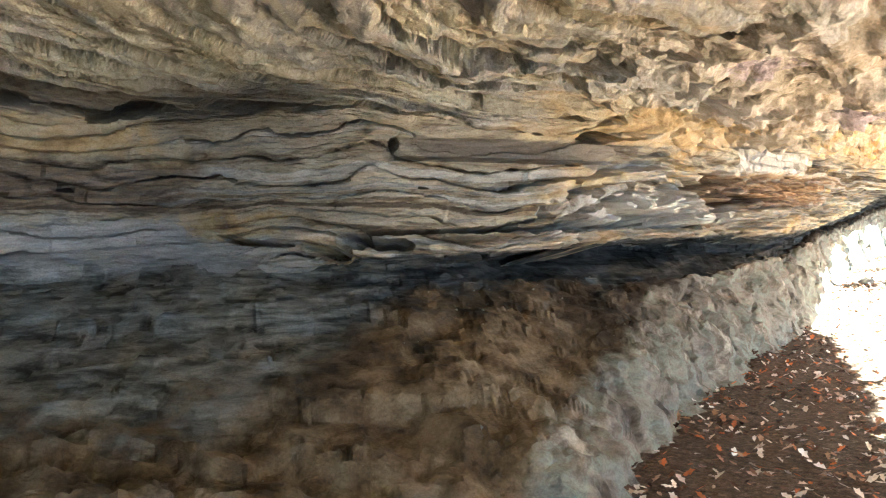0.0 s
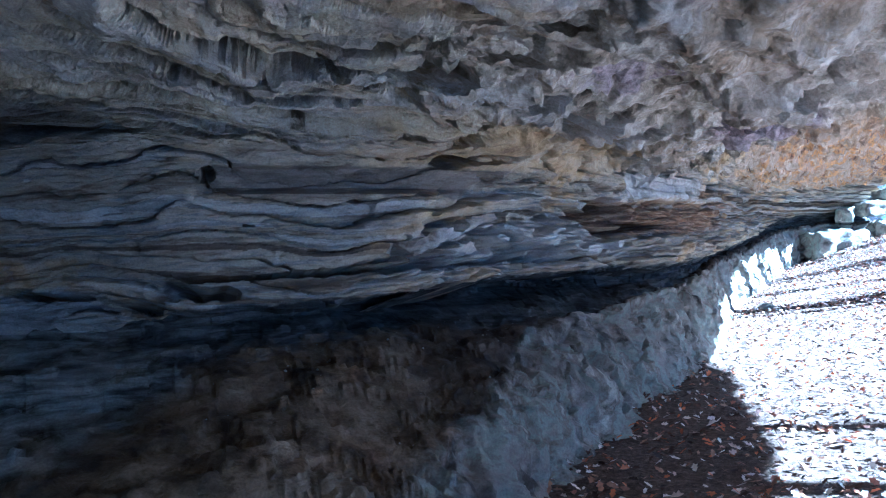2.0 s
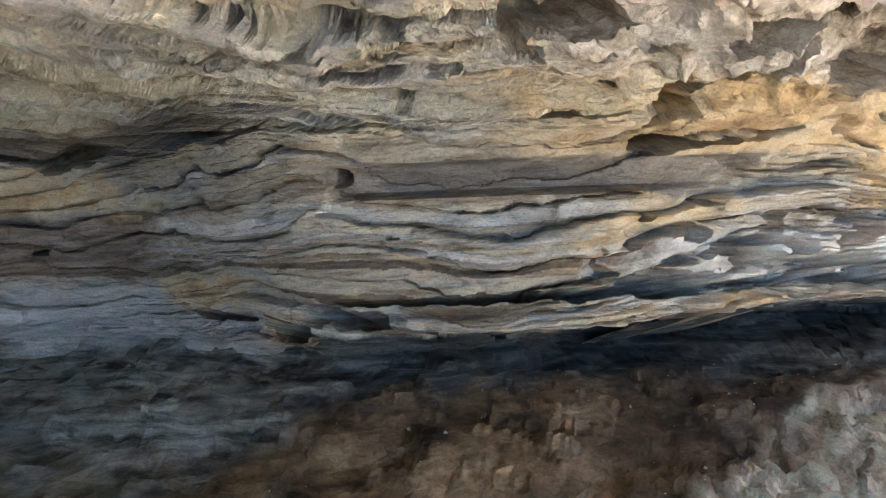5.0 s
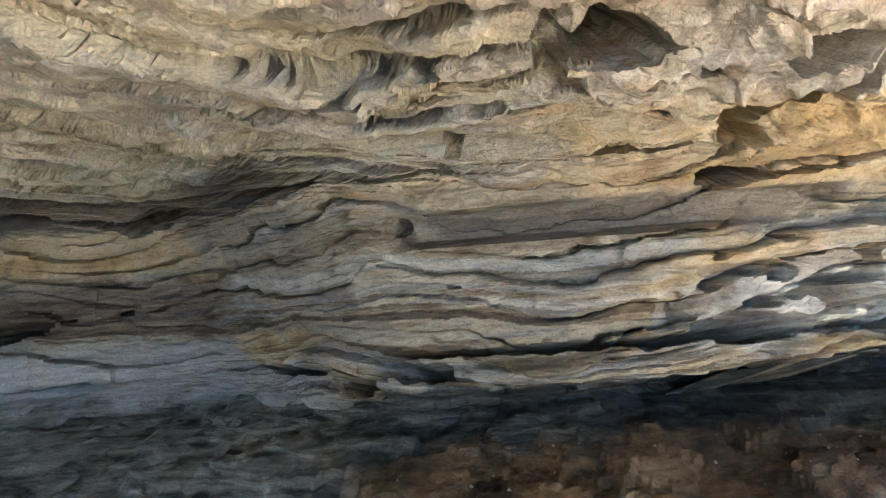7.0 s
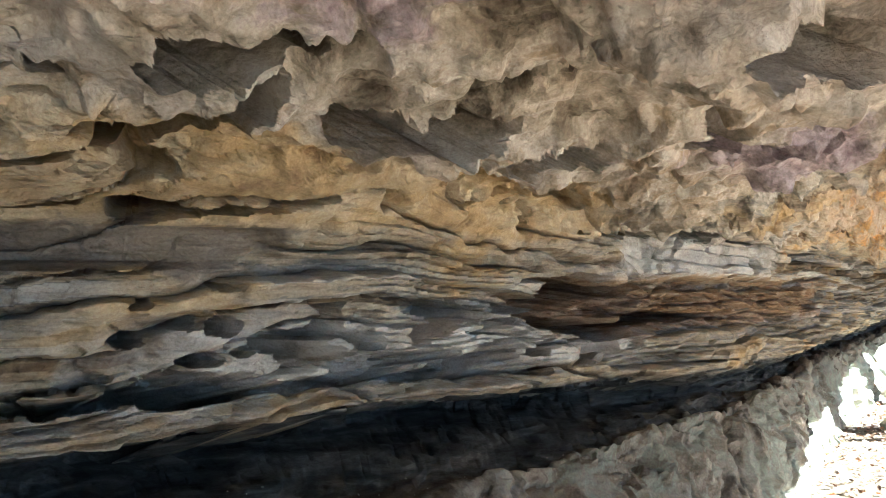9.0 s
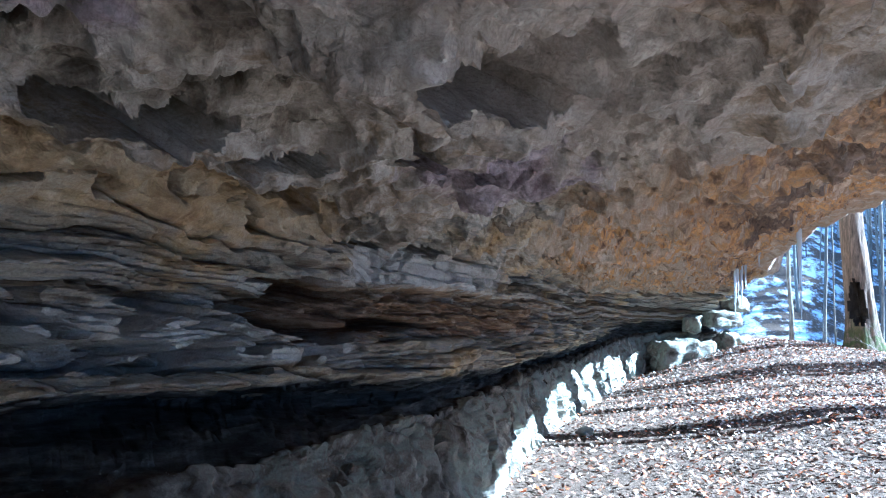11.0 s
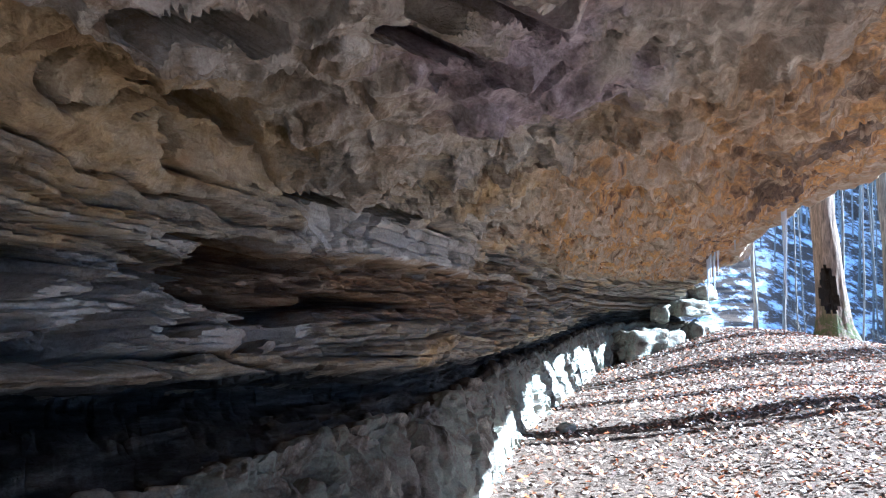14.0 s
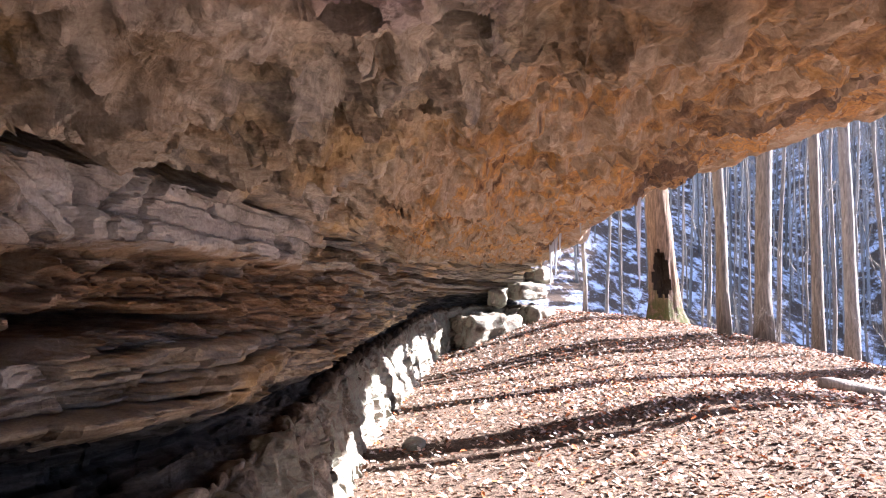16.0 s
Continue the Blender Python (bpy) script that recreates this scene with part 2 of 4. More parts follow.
ROCK, GROUND, LEAF = sandstone(), ground_matter(), leaf_matter()
BARK = bark_matter("grey_bark", (0.05, 0.044, 0.038), (0.25, 0.225, 0.195))
BARK_OLD = bark_matter("brown_old_bark", (0.035, 0.026, 0.02), (0.24, 0.17, 0.12), 0.9)
BARK_PALE = bark_matter("pale_bark", (0.08, 0.074, 0.066), (0.32, 0.30, 0.27))
# near-black wood colour that paints the shade inside the tree's hollow
HOLLOW_SHADE = bark_matter("hollow_shade", (0.006, 0.005, 0.004), (0.03, 0.022, 0.016))
# paler bark for the far hill, with the haze painted into its colour
BARK_FAR = bark_matter("hazed_grey_bark", (0.16, 0.155, 0.15), (0.46, 0.45, 0.44))
ICE = ice_matter()


# ---- mesh tools ----
def lattice(p, seed):
    """Smooth noise in -1..1 at the points p (n, 3)."""
    i = np.floor(p).astype(np.int64)
    f = (p - i).astype(np.float32)
    w = f * f * f * (f * (f * 6 - 15) + 10)
    out = np.zeros(len(p), np.float32)
    for dx in (0, 1):
        for dy in (0, 1):
            for dz in (0, 1):
                k = ((i[:, 0] + dx) * 374761393 + (i[:, 1] + dy) * 668265263 + (i[:, 2] + dz) * 2147483647 + seed * 974711) & 0xFFFFFFFF
                k = ((k ^ (k >> 13)) * 1274126177) & 0xFFFFFFFF
                k = k ^ (k >> 16)
                gx, gy, gz = (k & 255) / 127.5 - 1, ((k >> 8) & 255) / 127.5 - 1, ((k >> 16) & 255) / 127.5 - 1
                dot = gx * (f[:, 0] - dx) + gy * (f[:, 1] - dy) + gz * (f[:, 2] - dz)
                wt = (w[:, 0] if dx else 1 - w[:, 0]) * (w[:, 1] if dy else 1 - w[:, 1]) * (w[:, 2] if dz else 1 - w[:, 2])
                out += (dot * wt).astype(np.float32)
    return out


def octaves(p, seed, n=4, gain=0.5):
    out, a = np.zeros(len(p), np.float32), 1.0
    for k in range(n):
        out += a * lattice(p * 2.03 ** k + 17.3 * k, seed + k)
        a *= gain
    return out


def lobes(p, seed, n=3, gain=0.5):
    """Rounded swellings parted by sharp furrows, about 0..1."""
    out, a = np.zeros(len(p), np.float32), 1.0
    for k in range(n):
        out += a * np.minimum(np.abs(lattice(p * 2.1 ** k + 9.7 * k, seed + k)) * 2.6, 1.0)
        a *= gain
    return out / (2 - gain ** (n - 1))


def grid_mesh(name, pts, mat, smooth=True):
    """A sheet from an array of places (rows, columns, 3)."""
    r, c = pts.shape[:2]
    me = bpy.data.meshes.new(name)
    me.vertices.add(r * c)
    me.vertices.foreach_set("co", pts.reshape(-1).astype(np.float32))
    idx = np.arange(r * c).reshape(r, c)
    q = np.stack([idx[:-1, :-1], idx[:-1, 1:], idx[1:, 1:], idx[1:, :-1]], -1).reshape(-1)
    me.loops.add(len(q))
    me.loops.foreach_set("vertex_index", q.astype(np.int32))
    n = len(q) // 4
    me.polygons.add(n)
    me.polygons.foreach_set("loop_start", (np.arange(n) * 4).astype(np.int32))
    me.polygons.foreach_set("use_smooth", np.full(n, smooth))
    me.update(calc_edges=True)
    me.materials.append(mat)
    return me


def mesh_of(name, verts, faces, mat, smooth=False):
    me = bpy.data.meshes.new(name)
    me.from_pydata(verts, [], faces)
    if smooth:
        me.polygons.foreach_set("use_smooth", np.full(len(me.polygons), True))
    me.materials.append(mat)
    me.update()
    return me


def part(name, me, parent, label=""):
    ob = new(name, me)
    ob.parent = parent
    return tagged(ob, label)


def smoothstep(x, a, b):
    t = np.clip((x - a) / (b - a), 0, 1)
    return t * t * (3 - 2 * t)


def spline(pts, t):
    """Catmull-Rom through the rows of pts (k, ...), at the parameters t in 0..k-1."""
    p = np.concatenate([2 * pts[:1] - pts[1:2], pts, 2 * pts[-1:] - pts[-2:-1]])
    i = np.clip(np.floor(t).astype(int), 0, len(pts) - 2)
    f = (t - i).reshape((-1,) + (1,) * (pts.ndim - 1))
    a, b, c, d = p[i], p[i + 1], p[i + 2], p[i + 3]
    return 0.5 * (2 * b + (c - a) * f + (2 * a - 5 * b + 4 * c - d) * f ** 2 + (3 * b - a - 3 * c + d) * f ** 3)


# ---- the rock shelter: a loft of bedding lines, from the foot of the wall to the brow ----
# first stations wrap the rock round behind, unseen, added to block light from there
FOOT = [(-3.2, -7, -.3), (-2.6, 0.8, -.3), (0.3, 2.6, -.3), (1.55, 4.7, -.3), (2.95, 6.7, -.3), (4.75, 9.35, -.3), (6.95, 13.25, -.3), (9.7, 17.2, -.3), (13.2, 21.9, -.2), (16.4, 22.6, .2), (17.6, 27, .2)]
WALL_TOP = [(-4.0, -7, .5), (-3.1, 1.9, .25), (0.1, 3.3, .22), (1.3, 5.3, .42), (2.47, 7.25, .64), (4.45, 9.6, .74), (6.5, 13.1, .80), (9.2, 17.3, .85), (13.0, 22.0, 1.2), (16.2, 22.7, 1.3), (17.3, 27, 1.2)]
SLOPE_TOP = [(-6, -7, .9), (-4.0, 5.2, .9), (-0.5, 6.05, .88), (.9, 6.9, .85), (2.45, 7.75, .80), (4.3, 9.85, .82), (6.3, 13.2, .88), (9.0, 17.5, .95), (12.9, 22.1, 1.3), (16.0, 22.9, 1.4), (17.2, 27, 1.3)]
SEAM_BACK = [(-6.2, -7, 1.05), (-4.1, 5.4, 1.03), (-0.5, 6.2, 1.02), (.5, 7.2, 1.0), (2.25, 8.85, 1.0), (4.25, 10.1, .95), (6.25, 13.3, .96), (9.0, 17.6, 1.05), (12.9, 22.3, 1.4), (15.9, 23.0, 1.5), (17.1, 27, 1.4)]
LOW_LEDGE = [(-6, -7, 1.14), (-3.9, 5.3, 1.12), (-0.45, 6.02, 1.1), (0.75, 6.45, 1.1), (2.72, 8.42, 1.1), (4.4, 9.95, 1.05), (6.4, 13.1, 1.06), (9.1, 17.4, 1.15), (13.0, 22.1, 1.6), (15.9, 22.8, 1.7), (17.2, 27, 1.6)]
WHITE_BAND = [(-5.9, -7, 1.5), (-3.8, 5.25, 1.5), (-0.45, 5.98, 1.45), (1.0, 6.4, 1.43), (2.85, 8.4, 1.43), (4.4, 9.95, 1.42), (6.45, 13.05, 1.42), (9.2, 17.3, 1.5), (13.1, 22.0, 1.9), (15.8, 22.6, 2.0), (17.2, 27, 1.9)]
UPPER_BAND = [(-5.7, -7, 2.0), (-3.6, 5.15, 2.0), (-0.36, 5.8, 1.95), (1.5, 6.4, 1.91), (3.0, 8.5, 1.98), (4.36, 10.1, 2.04), (6.5, 13.05, 2.05), (9.2, 17.35, 2.12), (13.3, 21.6, 2.2), (15.7, 22.2, 2.3), (17.3, 27, 2.2)]
CREASE = [(-5.4, -7, 2.35), (-3.3, 4.9, 2.3), (-0.3, 5.45, 2.22), (1.62, 5.8, 2.14), (3.08, 8.3, 2.13), (4.45, 9.95, 2.18), (6.62, 12.9, 2.2), (9.35, 17.15, 2.25), (13.7, 21.1, 2.4), (15.7, 21.9, 2.5), (17.4, 27, 2.4)]
PITS = [(-5, -7, 2.5), (-3.0, 4.5, 2.5), (-0.25, 4.9, 2.4), (1.3, 4.6, 2.28), (3.4, 6.5, 2.25), (4.8, 8.3, 2.3), (7.5, 12.0, 2.38), (10.5, 16.1, 2.5), (14.0, 20.7, 2.55), (15.8, 21.6, 2.65), (17.6, 27, 2.5)]
ROOF = [(-3, -7.5, 2.73), (-2.0, 2.0, 2.73), (0.6, 2.7, 2.6), (2.7, 3.0, 2.45), (4.8, 5.2, 2.45), (6.3, 7.4, 2.65), (8.7, 11.1, 2.8), (11.2, 15.3, 2.85), (14.4, 20.2, 2.77), (15.9, 21.3, 2.82), (17.9, 27, 2.62)]
BROW_IN = [(1, -14, 3.23), (3.5, -8, 3.23), (5.4, -2.5, 3.31), (7.0, 2.4, 3.26), (8.5, 5.5, 3.31), (9.2, 7.8, 3.36), (10.6, 11.4, 3.41), (12.3, 15.0, 3.36), (14.8, 19.7, 3.08), (16.0, 21.0, 3.08), (18.2, 27, 2.93)]
BROW = [(3, -17, 3.58), (5.5, -9.5, 3.58), (7.2, -3.4, 3.76), (8.5, 3.0, 3.76), (9.9, 6.6, 3.76), (10.5, 9.2, 3.76), (11.8, 12.4, 3.71), (13.2, 15.7, 3.61), (15.3, 19.6, 3.28), (16.3, 20.8, 3.28), (18.6, 27, 3.18)]
FACE = [(4, -18, 7), (6.2, -10, 7), (7.9, -3.6, 7), (9.2, 2.8, 7), (10.6, 6.4, 7), (11.2, 9.0, 7), (12.4, 12.2, 7), (13.8, 15.5, 7), (15.9, 19.4, 7), (16.9, 20.7, 7), (19, 27, 7)]
BACK = [(-14, -8, 8), (-10, 13, 8), (-5, 16, 8), (-2, 18, 8), (0, 20, 8), (2, 22, 8), (4, 24, 8), (7, 26, 8), (9, 28, 8), (11, 29, 8), (12, 30, 8)]
LINES = [FOOT, WALL_TOP, SLOPE_TOP, SEAM_BACK, LOW_LEDGE, WHITE_BAND, UPPER_BAND, CREASE, PITS, ROOF, BROW_IN, BROW, FACE, BACK]
ROWS_BETWEEN = [44, 42, 10, 14, 56, 66, 46, 135, 175, 105, 36, 10, 3]
COLUMNS = 1500



def shelter_sheet(lines, between, columns):
    ctrl = np.array([np.array(l, float) for l in lines])
    v = np.concatenate([np.arange(n) / n + k for k, n in enumerate(between)] + [[len(lines) - 1.0]])
    # closer columns where the walk passes
    knots = np.array([0, 1, 2, 3, 4, 5, 6, 7, 8, 9, 10.0])
    share = np.array([.03, .10, .17, .19, .19, .15, .07, .05, .03, .02])
    u = np.interp(np.linspace(0, 1, columns), np.concatenate([[0], np.cumsum(share)]), knots)
    across = spline(np.swapaxes(ctrl, 0, 1), u)
    return spline(np.swapaxes(across, 0, 1), v), u, v


def normals(p):
    du, dv = np.gradient(p, axis=1), np.gradient(p, axis=0)
    n = np.cross(du, dv)
    n /= np.linalg.norm(n, axis=2, keepdims=True) + 1e-9
    return n


base, U, V = shelter_sheet(LINES, ROWS_BETWEEN, COLUMNS)
nrm = normals(base)


def saw(x, drop=0.09):
    """A slow rise and a quick, rounded fall, once in every unit."""
    f = x - np.floor(x)
    return np.where(f < 1 - drop, f / (1 - drop), 1 - smoothstep(f, 1 - drop, 1.0))


def stairs(x, sharp=0.75):
    """Flat treads with steep risers: overlapping plates when x is a noise."""
    k = np.floor(x)
    return k + smoothstep(x - k, sharp, 1.0)


def strata(c, s, seed, lie=1.1):
    """Beds counted by c: how far each stands out along s (-1..1), the rounding of its nose (0 at its joints) and a tone of its own."""
    k = np.floor(c)
    f = c - k
    soft = lattice(np.stack([s * lie, k * 5.37, k * 0 + 0.5], -1), seed) * 1.8
    stand = 0.35 * soft + 0.65 * stairs(soft * 2.6 + 0.5, 0.9) / 2.6
    nose = 1 - np.abs(2 * f - 1) ** 9
    tone = np.abs(np.sin(k * 12.9898 + seed) * 43758.5453) % 1.0
    return stand, nose, tone


def box(u, v, u0, u1, v0, v1, du=0.15, dv=0.15):
    """A soft-edged window in the sheet's own coordinates."""
    return smoothstep(u, u0 - du, u0 + du) * (1 - smoothstep(u, u1 - du, u1 + du)) * smoothstep(v, v0 - dv, v0 + dv) * (1 - smoothstep(v, v1 - dv, v1 + dv))


# open slots: from (along, across) to (along, across) on the loft, half height at both ends in metres, depth
SLOTS_ROOF = [(2.50, 6.85, 2.82, 6.95, .015, .05, .35), (2.82, 6.95, 3.02, 7.25, .05, .09, .45), (3.02, 7.25, 3.25, 7.6, .09, .13, .5), (3.2, 7.72, 3.36, 7.82, .09, .07, .3),
              (3.35, 7.53, 3.63, 7.70, .10, .08, .42), (2.74, 6.30, 3.15, 6.60, .04, .03, .3), (3.95, 8.08, 4.17, 8.25, .10, .06, .35), (3.97, 7.98, 4.2, 8.06, .09, .07, .3), (3.66, 7.6, 3.85, 7.76, .07, .05, .25),
              (4.22, 6.80, 4.50, 6.95, .10, .09, .4), (4.50, 6.95, 4.86, 7.02, .09, .05, .35), (4.86, 7.02, 5.5, 7.35, .05, .02, .25)]
SLOTS_LEFT = [(1.05, 6.85, 1.25, 6.68, .05, .07, .3), (1.25, 6.68, 1.62, 6.9, .07, .05, .3), (1.62, 6.9, 1.88, 6.9, .05, .02, .25), (1.05, 5.12, 1.24, 5.32, .05, .02, .25), (1.55, 4.45, 1.88, 4.12, .02, .025, .25),
              (1.88, 4.42, 2.08, 4.3, .035, .03, .3), (1.6, 8.52, 1.9, 8.15, .014, .018, .2), (1.9, 8.15, 2.28, 7.94, .018, .014, .2), (1.94, 8.32, 2.25, 8.05, .014, .02, .2), (2.02, 7.78, 2.38, 6.98, .016, .02, .2), (2.44, 7.68, 2.8, 7.2, .02, .03, .25), (2.28, 8.18, 2.5, 7.95, .03, .02, .25)]
SLOTS_WALL = [(1.95, 4.58, 2.7, 4.66, .015, .03, .35), (2.7, 4.66, 3.1, 4.68, .03, .055, .5), (3.1, 4.68, 3.42, 4.58, .055, .045, .5), (3.42, 4.58, 4.0, 4.45, .03, .02, .35), (3.92, 5.50, 4.35, 5.44, .05, .045, .4), (4.40, 5.16, 5.0, 5.15, .045, .02, .35),
              (3.95, 5.20, 4.4, 5.0, .05, .035, .35), (4.6, 6.55, 5.6, 6.75, .012, .012, .2), (3.0, 5.62, 3.9, 5.62, .012, .015, .2), (2.1, 5.35, 2.9, 5.5, .008, .012, .15), (4.2, 4.25, 5.6, 4.3, .014, .012, .25), (4.4, 4.62, 5.8, 4.55, .012, .012, .2), (3.2, 3.95, 4.6, 3.95, .025, .02, .3)]
# round hollows: along, across, half length, half height, depth
PITS_WALL = [(2.94, 5.24, .10, .045, .25), (3.10, 5.30, .09, .05, .3), (3.23, 5.14, .10, .06, .35), (3.34, 4.97, .08, .055, .35), (3.12, 5.03, .12, .03, .3), (3.10, 4.86, .14, .03, .3), (3.50, 4.78, .14, .035, .3), (3.77, 5.05, .07, .05, .3), (3.61, 4.92, .12, .04, .3),
             (2.0, 6.0, .07, .075, .25), (3.42, 5.1, .1, .05, .3), (3.68, 5.2, .1, .05, .3), (3.9, 4.85, .12, .04, .3)]
PITS_ROOF = [(4.50, 7.85, .10, .13, .22), (4.67, 7.80, .12, .10, .25), (4.81, 7.85, .08, .09, .2), (4.95, 7.75, .12, .07, .18), (4.62, 8.0, .08, .1, .2), (4.51, 8.2, .06, .06, .2), (4.45, 8.08, .04, .04, .15), (4.3, 8.25, .05, .05, .15), (4.4, 8.32, .05, .05, .16), (2.75, 8.1, .1, .08, .25), (2.55, 8.22, .12, .07, .25), (2.9, 8.0, .12, .1, .25), (4.75, 8.12, .07, .06, .18)]


def weather(p, n, u, v):
    """Pushes the sheet p in and out along n: beds, plates, flakes, slots and hollows. Also gives each place the tone of its bed."""
    rows, cols = p.shape[:2]
    q = p.reshape(-1, 3)
    vv = np.repeat(v, cols)
    uu = np.tile(u, rows)
    x, y, z = q[:, 0], q[:, 1], q[:, 2]
    s, w = x * 0.577 + y * 0.817, x * 0.817 - y * 0.577
    zero = np.zeros_like(z)
    big = octaves(q * (0.9, 0.9, 1.4), 3, 3)
    mid = octaves(q * (2.4, 2.4, 4.0), 11, 4)
    small = octaves(q * (8.0, 8.0, 13.0), 13, 3)
    foot = 1 - smoothstep(vv, 1.0, 1.6)
    slope = smoothstep(vv, 0.8, 1.2) * (1 - smoothstep(vv, 1.9, 2.3))
    seam = smoothstep(vv, 1.9, 2.2) * (1 - smoothstep(vv, 3.9, 4.2))
    band = smoothstep(vv, 3.9, 4.2) * (1 - smoothstep(vv, 6.7, 7.2))
    roof = smoothstep(vv, 6.7, 7.2)
    out = 0.05 * big
    warp = q + 0.10 * np.stack([mid, np.roll(mid, 7), 0.4 * mid], -1)
    # foot of the wall: knobbly swellings, fluted by upright cracks
    flute = np.abs(octaves(warp * (1.9, 1.9, 0.5), 41, 3))
    knob = lobes(warp * (2.4, 2.4, 1.8), 43, 3)
    plate = stairs(octaves(np.stack([s * 1.3, z * 0.7, zero + 2.2], -1), 47, 3) * 3.5)
    out += foot * (0.11 * knob - 0.07 + 0.06 * plate + 0.03 * small - 0.14 * (1 - smoothstep(flute, 0.01, 0.06)) * smoothstep(uu, 2.8, 4.0))
    # dusty slope under the beds, with a few clay ledges at its near end
    lip = np.maximum(slope, seam) * (1 - smoothstep(uu, 1.7, 2.4))
    lie, nose, _ = strata(z * 14 + 1.2 * big + 0.35 * mid, s, 44, 0.25)
    out += slope * (0.05 * mid + 0.04 * stairs(octaves(warp * (2.2, 2.2, 5), 45, 3) * 3)) + lip * (0.13 * lie + 0.08 * (nose - 1))
    # beds of the wall
    wave = octaves(q * (0.55, 0.55, 0.9), 51, 3)
    smooth_end = 1 - smoothstep(uu, 2.2, 2.9)
    far_end = smoothstep(uu, 4.0, 4.5)
    c1 = z * (7.5 + 2.0 * far_end) + (2.6 - 1.7 * far_end) * wave + 0.26 * mid + 0.14 * small
    stand1, nose1, tone1 = strata(c1, s, 53, 0.8)
    c2 = z * 30 + 6.0 * wave * (1 - 0.4 * far_end) + 0.5 * mid + 0.25 * small
    stand2, nose2, tone2 = strata(c2, s, 57, 1.6)
    rugged = smoothstep(octaves(q * (0.8, 0.8, 1.6), 65, 2), -0.15, 0.25) * (1 - 0.7 * smooth_end)
    out += band * (0.17 * stand1 + 0.09 * (nose1 - 1) * (1 - 0.7 * smooth_end) + rugged * (0.08 * stand2 + 0.045 * (nose2 - 1)) + 0.07 * lobes(warp * (1.8, 1.8, 3.6), 55, 3) - 0.02 + 0.025 * small * (1 - 0.6 * smooth_end))
    out += seam * (0.04 * stand2 + 0.03 * (nose2 - 1) + 0.05 * stand1)
    # a thin pale shelf under the long slot
    shelf = box(uu, vv, 2.0, 4.0, 4.12, 4.38, 0.2, 0.06)
    out += shelf * (0.10 + 0.05 * mid)
    # the flat, sunken strip that ends short
    strip = box(uu, vv, 2.0, 3.05, 5.78, 6.14, 0.02, 0.04)
    out = out * (1 - 0.8 * strip) - 0.10 * strip
    # honeycombed band
    comb = box(uu, vv, 3.0, 4.3, 4.55, 5.4, 0.2, 0.1)
    cell = octaves(warp * (2.7, 2.7, 6.5), 61, 2) + 0.10 * small
    comb_cut = comb * 0.55 * smoothstep(cell, 0.05, 0.075)
    out += comb * 0.05
    # tilted brown leaves of rock, and the pale blocks over them
    laid = box(uu, vv, 3.85, 5.7, 4.98, 5.58, 0.2, 0.08)
    tilt, tnose, _ = strata((z + 0.22 * s) * 26 + 1.5 * mid + 0.4 * small, s, 63, 2.5)
    out += laid * (0.09 * tilt + 0.05 * (tnose - 1) - 0.09)
    blocks = box(uu, vv, 4.15, 5.45, 5.62, 6.5, 0.08, 0.06)
    joint = np.abs(octaves(np.stack([s * 1.9, z * 0.8, zero], -1), 64, 2))
    out = out * (1 - 0.65 * blocks) + blocks * (0.09 - 0.08 * (1 - smoothstep(joint, 0.006, 0.03)) + 0.02 * mid)
    # thin squared courses at the far end
    course = far_end * smoothstep(vv, 3.3, 3.7) * (1 - smoothstep(vv, 4.85, 5.0)) + smoothstep(uu, 5.3, 5.7) * box(uu, vv, 5, 12, 4.9, 6.8)
    row = np.floor(z * 13 + 0.8 * wave)
    col = np.floor(s * 2.6 + np.sin(row * 7.7) * 3 + 0.3 * mid)
    brick = np.abs(np.sin(row * 12.99 + col * 78.23) * 43758.5453) % 1.0
    edge = np.minimum(np.abs((s * 2.6 + np.sin(row * 7.7) * 3 + 0.3 * mid) % 1 - 0.5), 0.5)
    out += course * (0.10 * brick - 0.05 - 0.07 * smoothstep(edge, 0.45, 0.5))
    # near roof: strata cut slantwise, thin and parted by open cracks
    leafy = smoothstep(vv, 6.5, 7.0) * (1 - smoothstep(uu + 0.15 * mid, 2.6, 3.05))
    flow = octaves(np.stack([uu * 0.9, vv * 1.1, zero + 3.3], -1), 83, 3)
    c3 = (vv + 1.6 * np.minimum(uu, 2.2) + 0.5 * np.maximum(uu - 2.2, 0)) * 8.5 + 1.0 * flow + 0.3 * mid + 0.14 * small
    stand3, nose3, tone3 = strata(c3, uu * 2, 85, 1.3)
    c4 = c3 * 2.7 + 0.8 * mid
    stand4, nose4, tone4 = strata(c4, uu * 2, 87, 2.6)
    out += leafy * (0.11 * stand3 + 0.05 * (nose3 - 1) + 0.035 * stand4 + 0.02 * (nose4 - 1) + 0.012 * small)
    gash = smoothstep(octaves(np.stack([uu * 1.6, c3 * 0.25, zero + 7.7], -1), 86, 2), -0.08, 0.06)
    cut = leafy * 0.13 * gash * (1 - smoothstep(nose3, 0.2, 0.85))
    parting = smoothstep(octaves(np.stack([s * 0.9, z * 3.0, zero + 5.1], -1), 59, 2), 0.0, 0.1)
    cut = np.maximum(cut, band * parting * 0.4 * (1 - smoothstep(nose1, 0.1, 0.6)) * (1 - np.maximum(blocks, strip)))
    # middle roof: heavy plates, scooped and sharp-rimmed
    heavy = smoothstep(vv, 6.6, 7.1) * (1 - leafy) * (1 - smoothstep(uu + 0.2 * mid + np.maximum(vv - 8.3, 0) * 0.8, 4.3, 4.8))
    ply = octaves(np.stack([s * 0.9, w * 1.5, z], -1) + 0.15 * np.stack([mid, big, mid], -1), 81, 3)
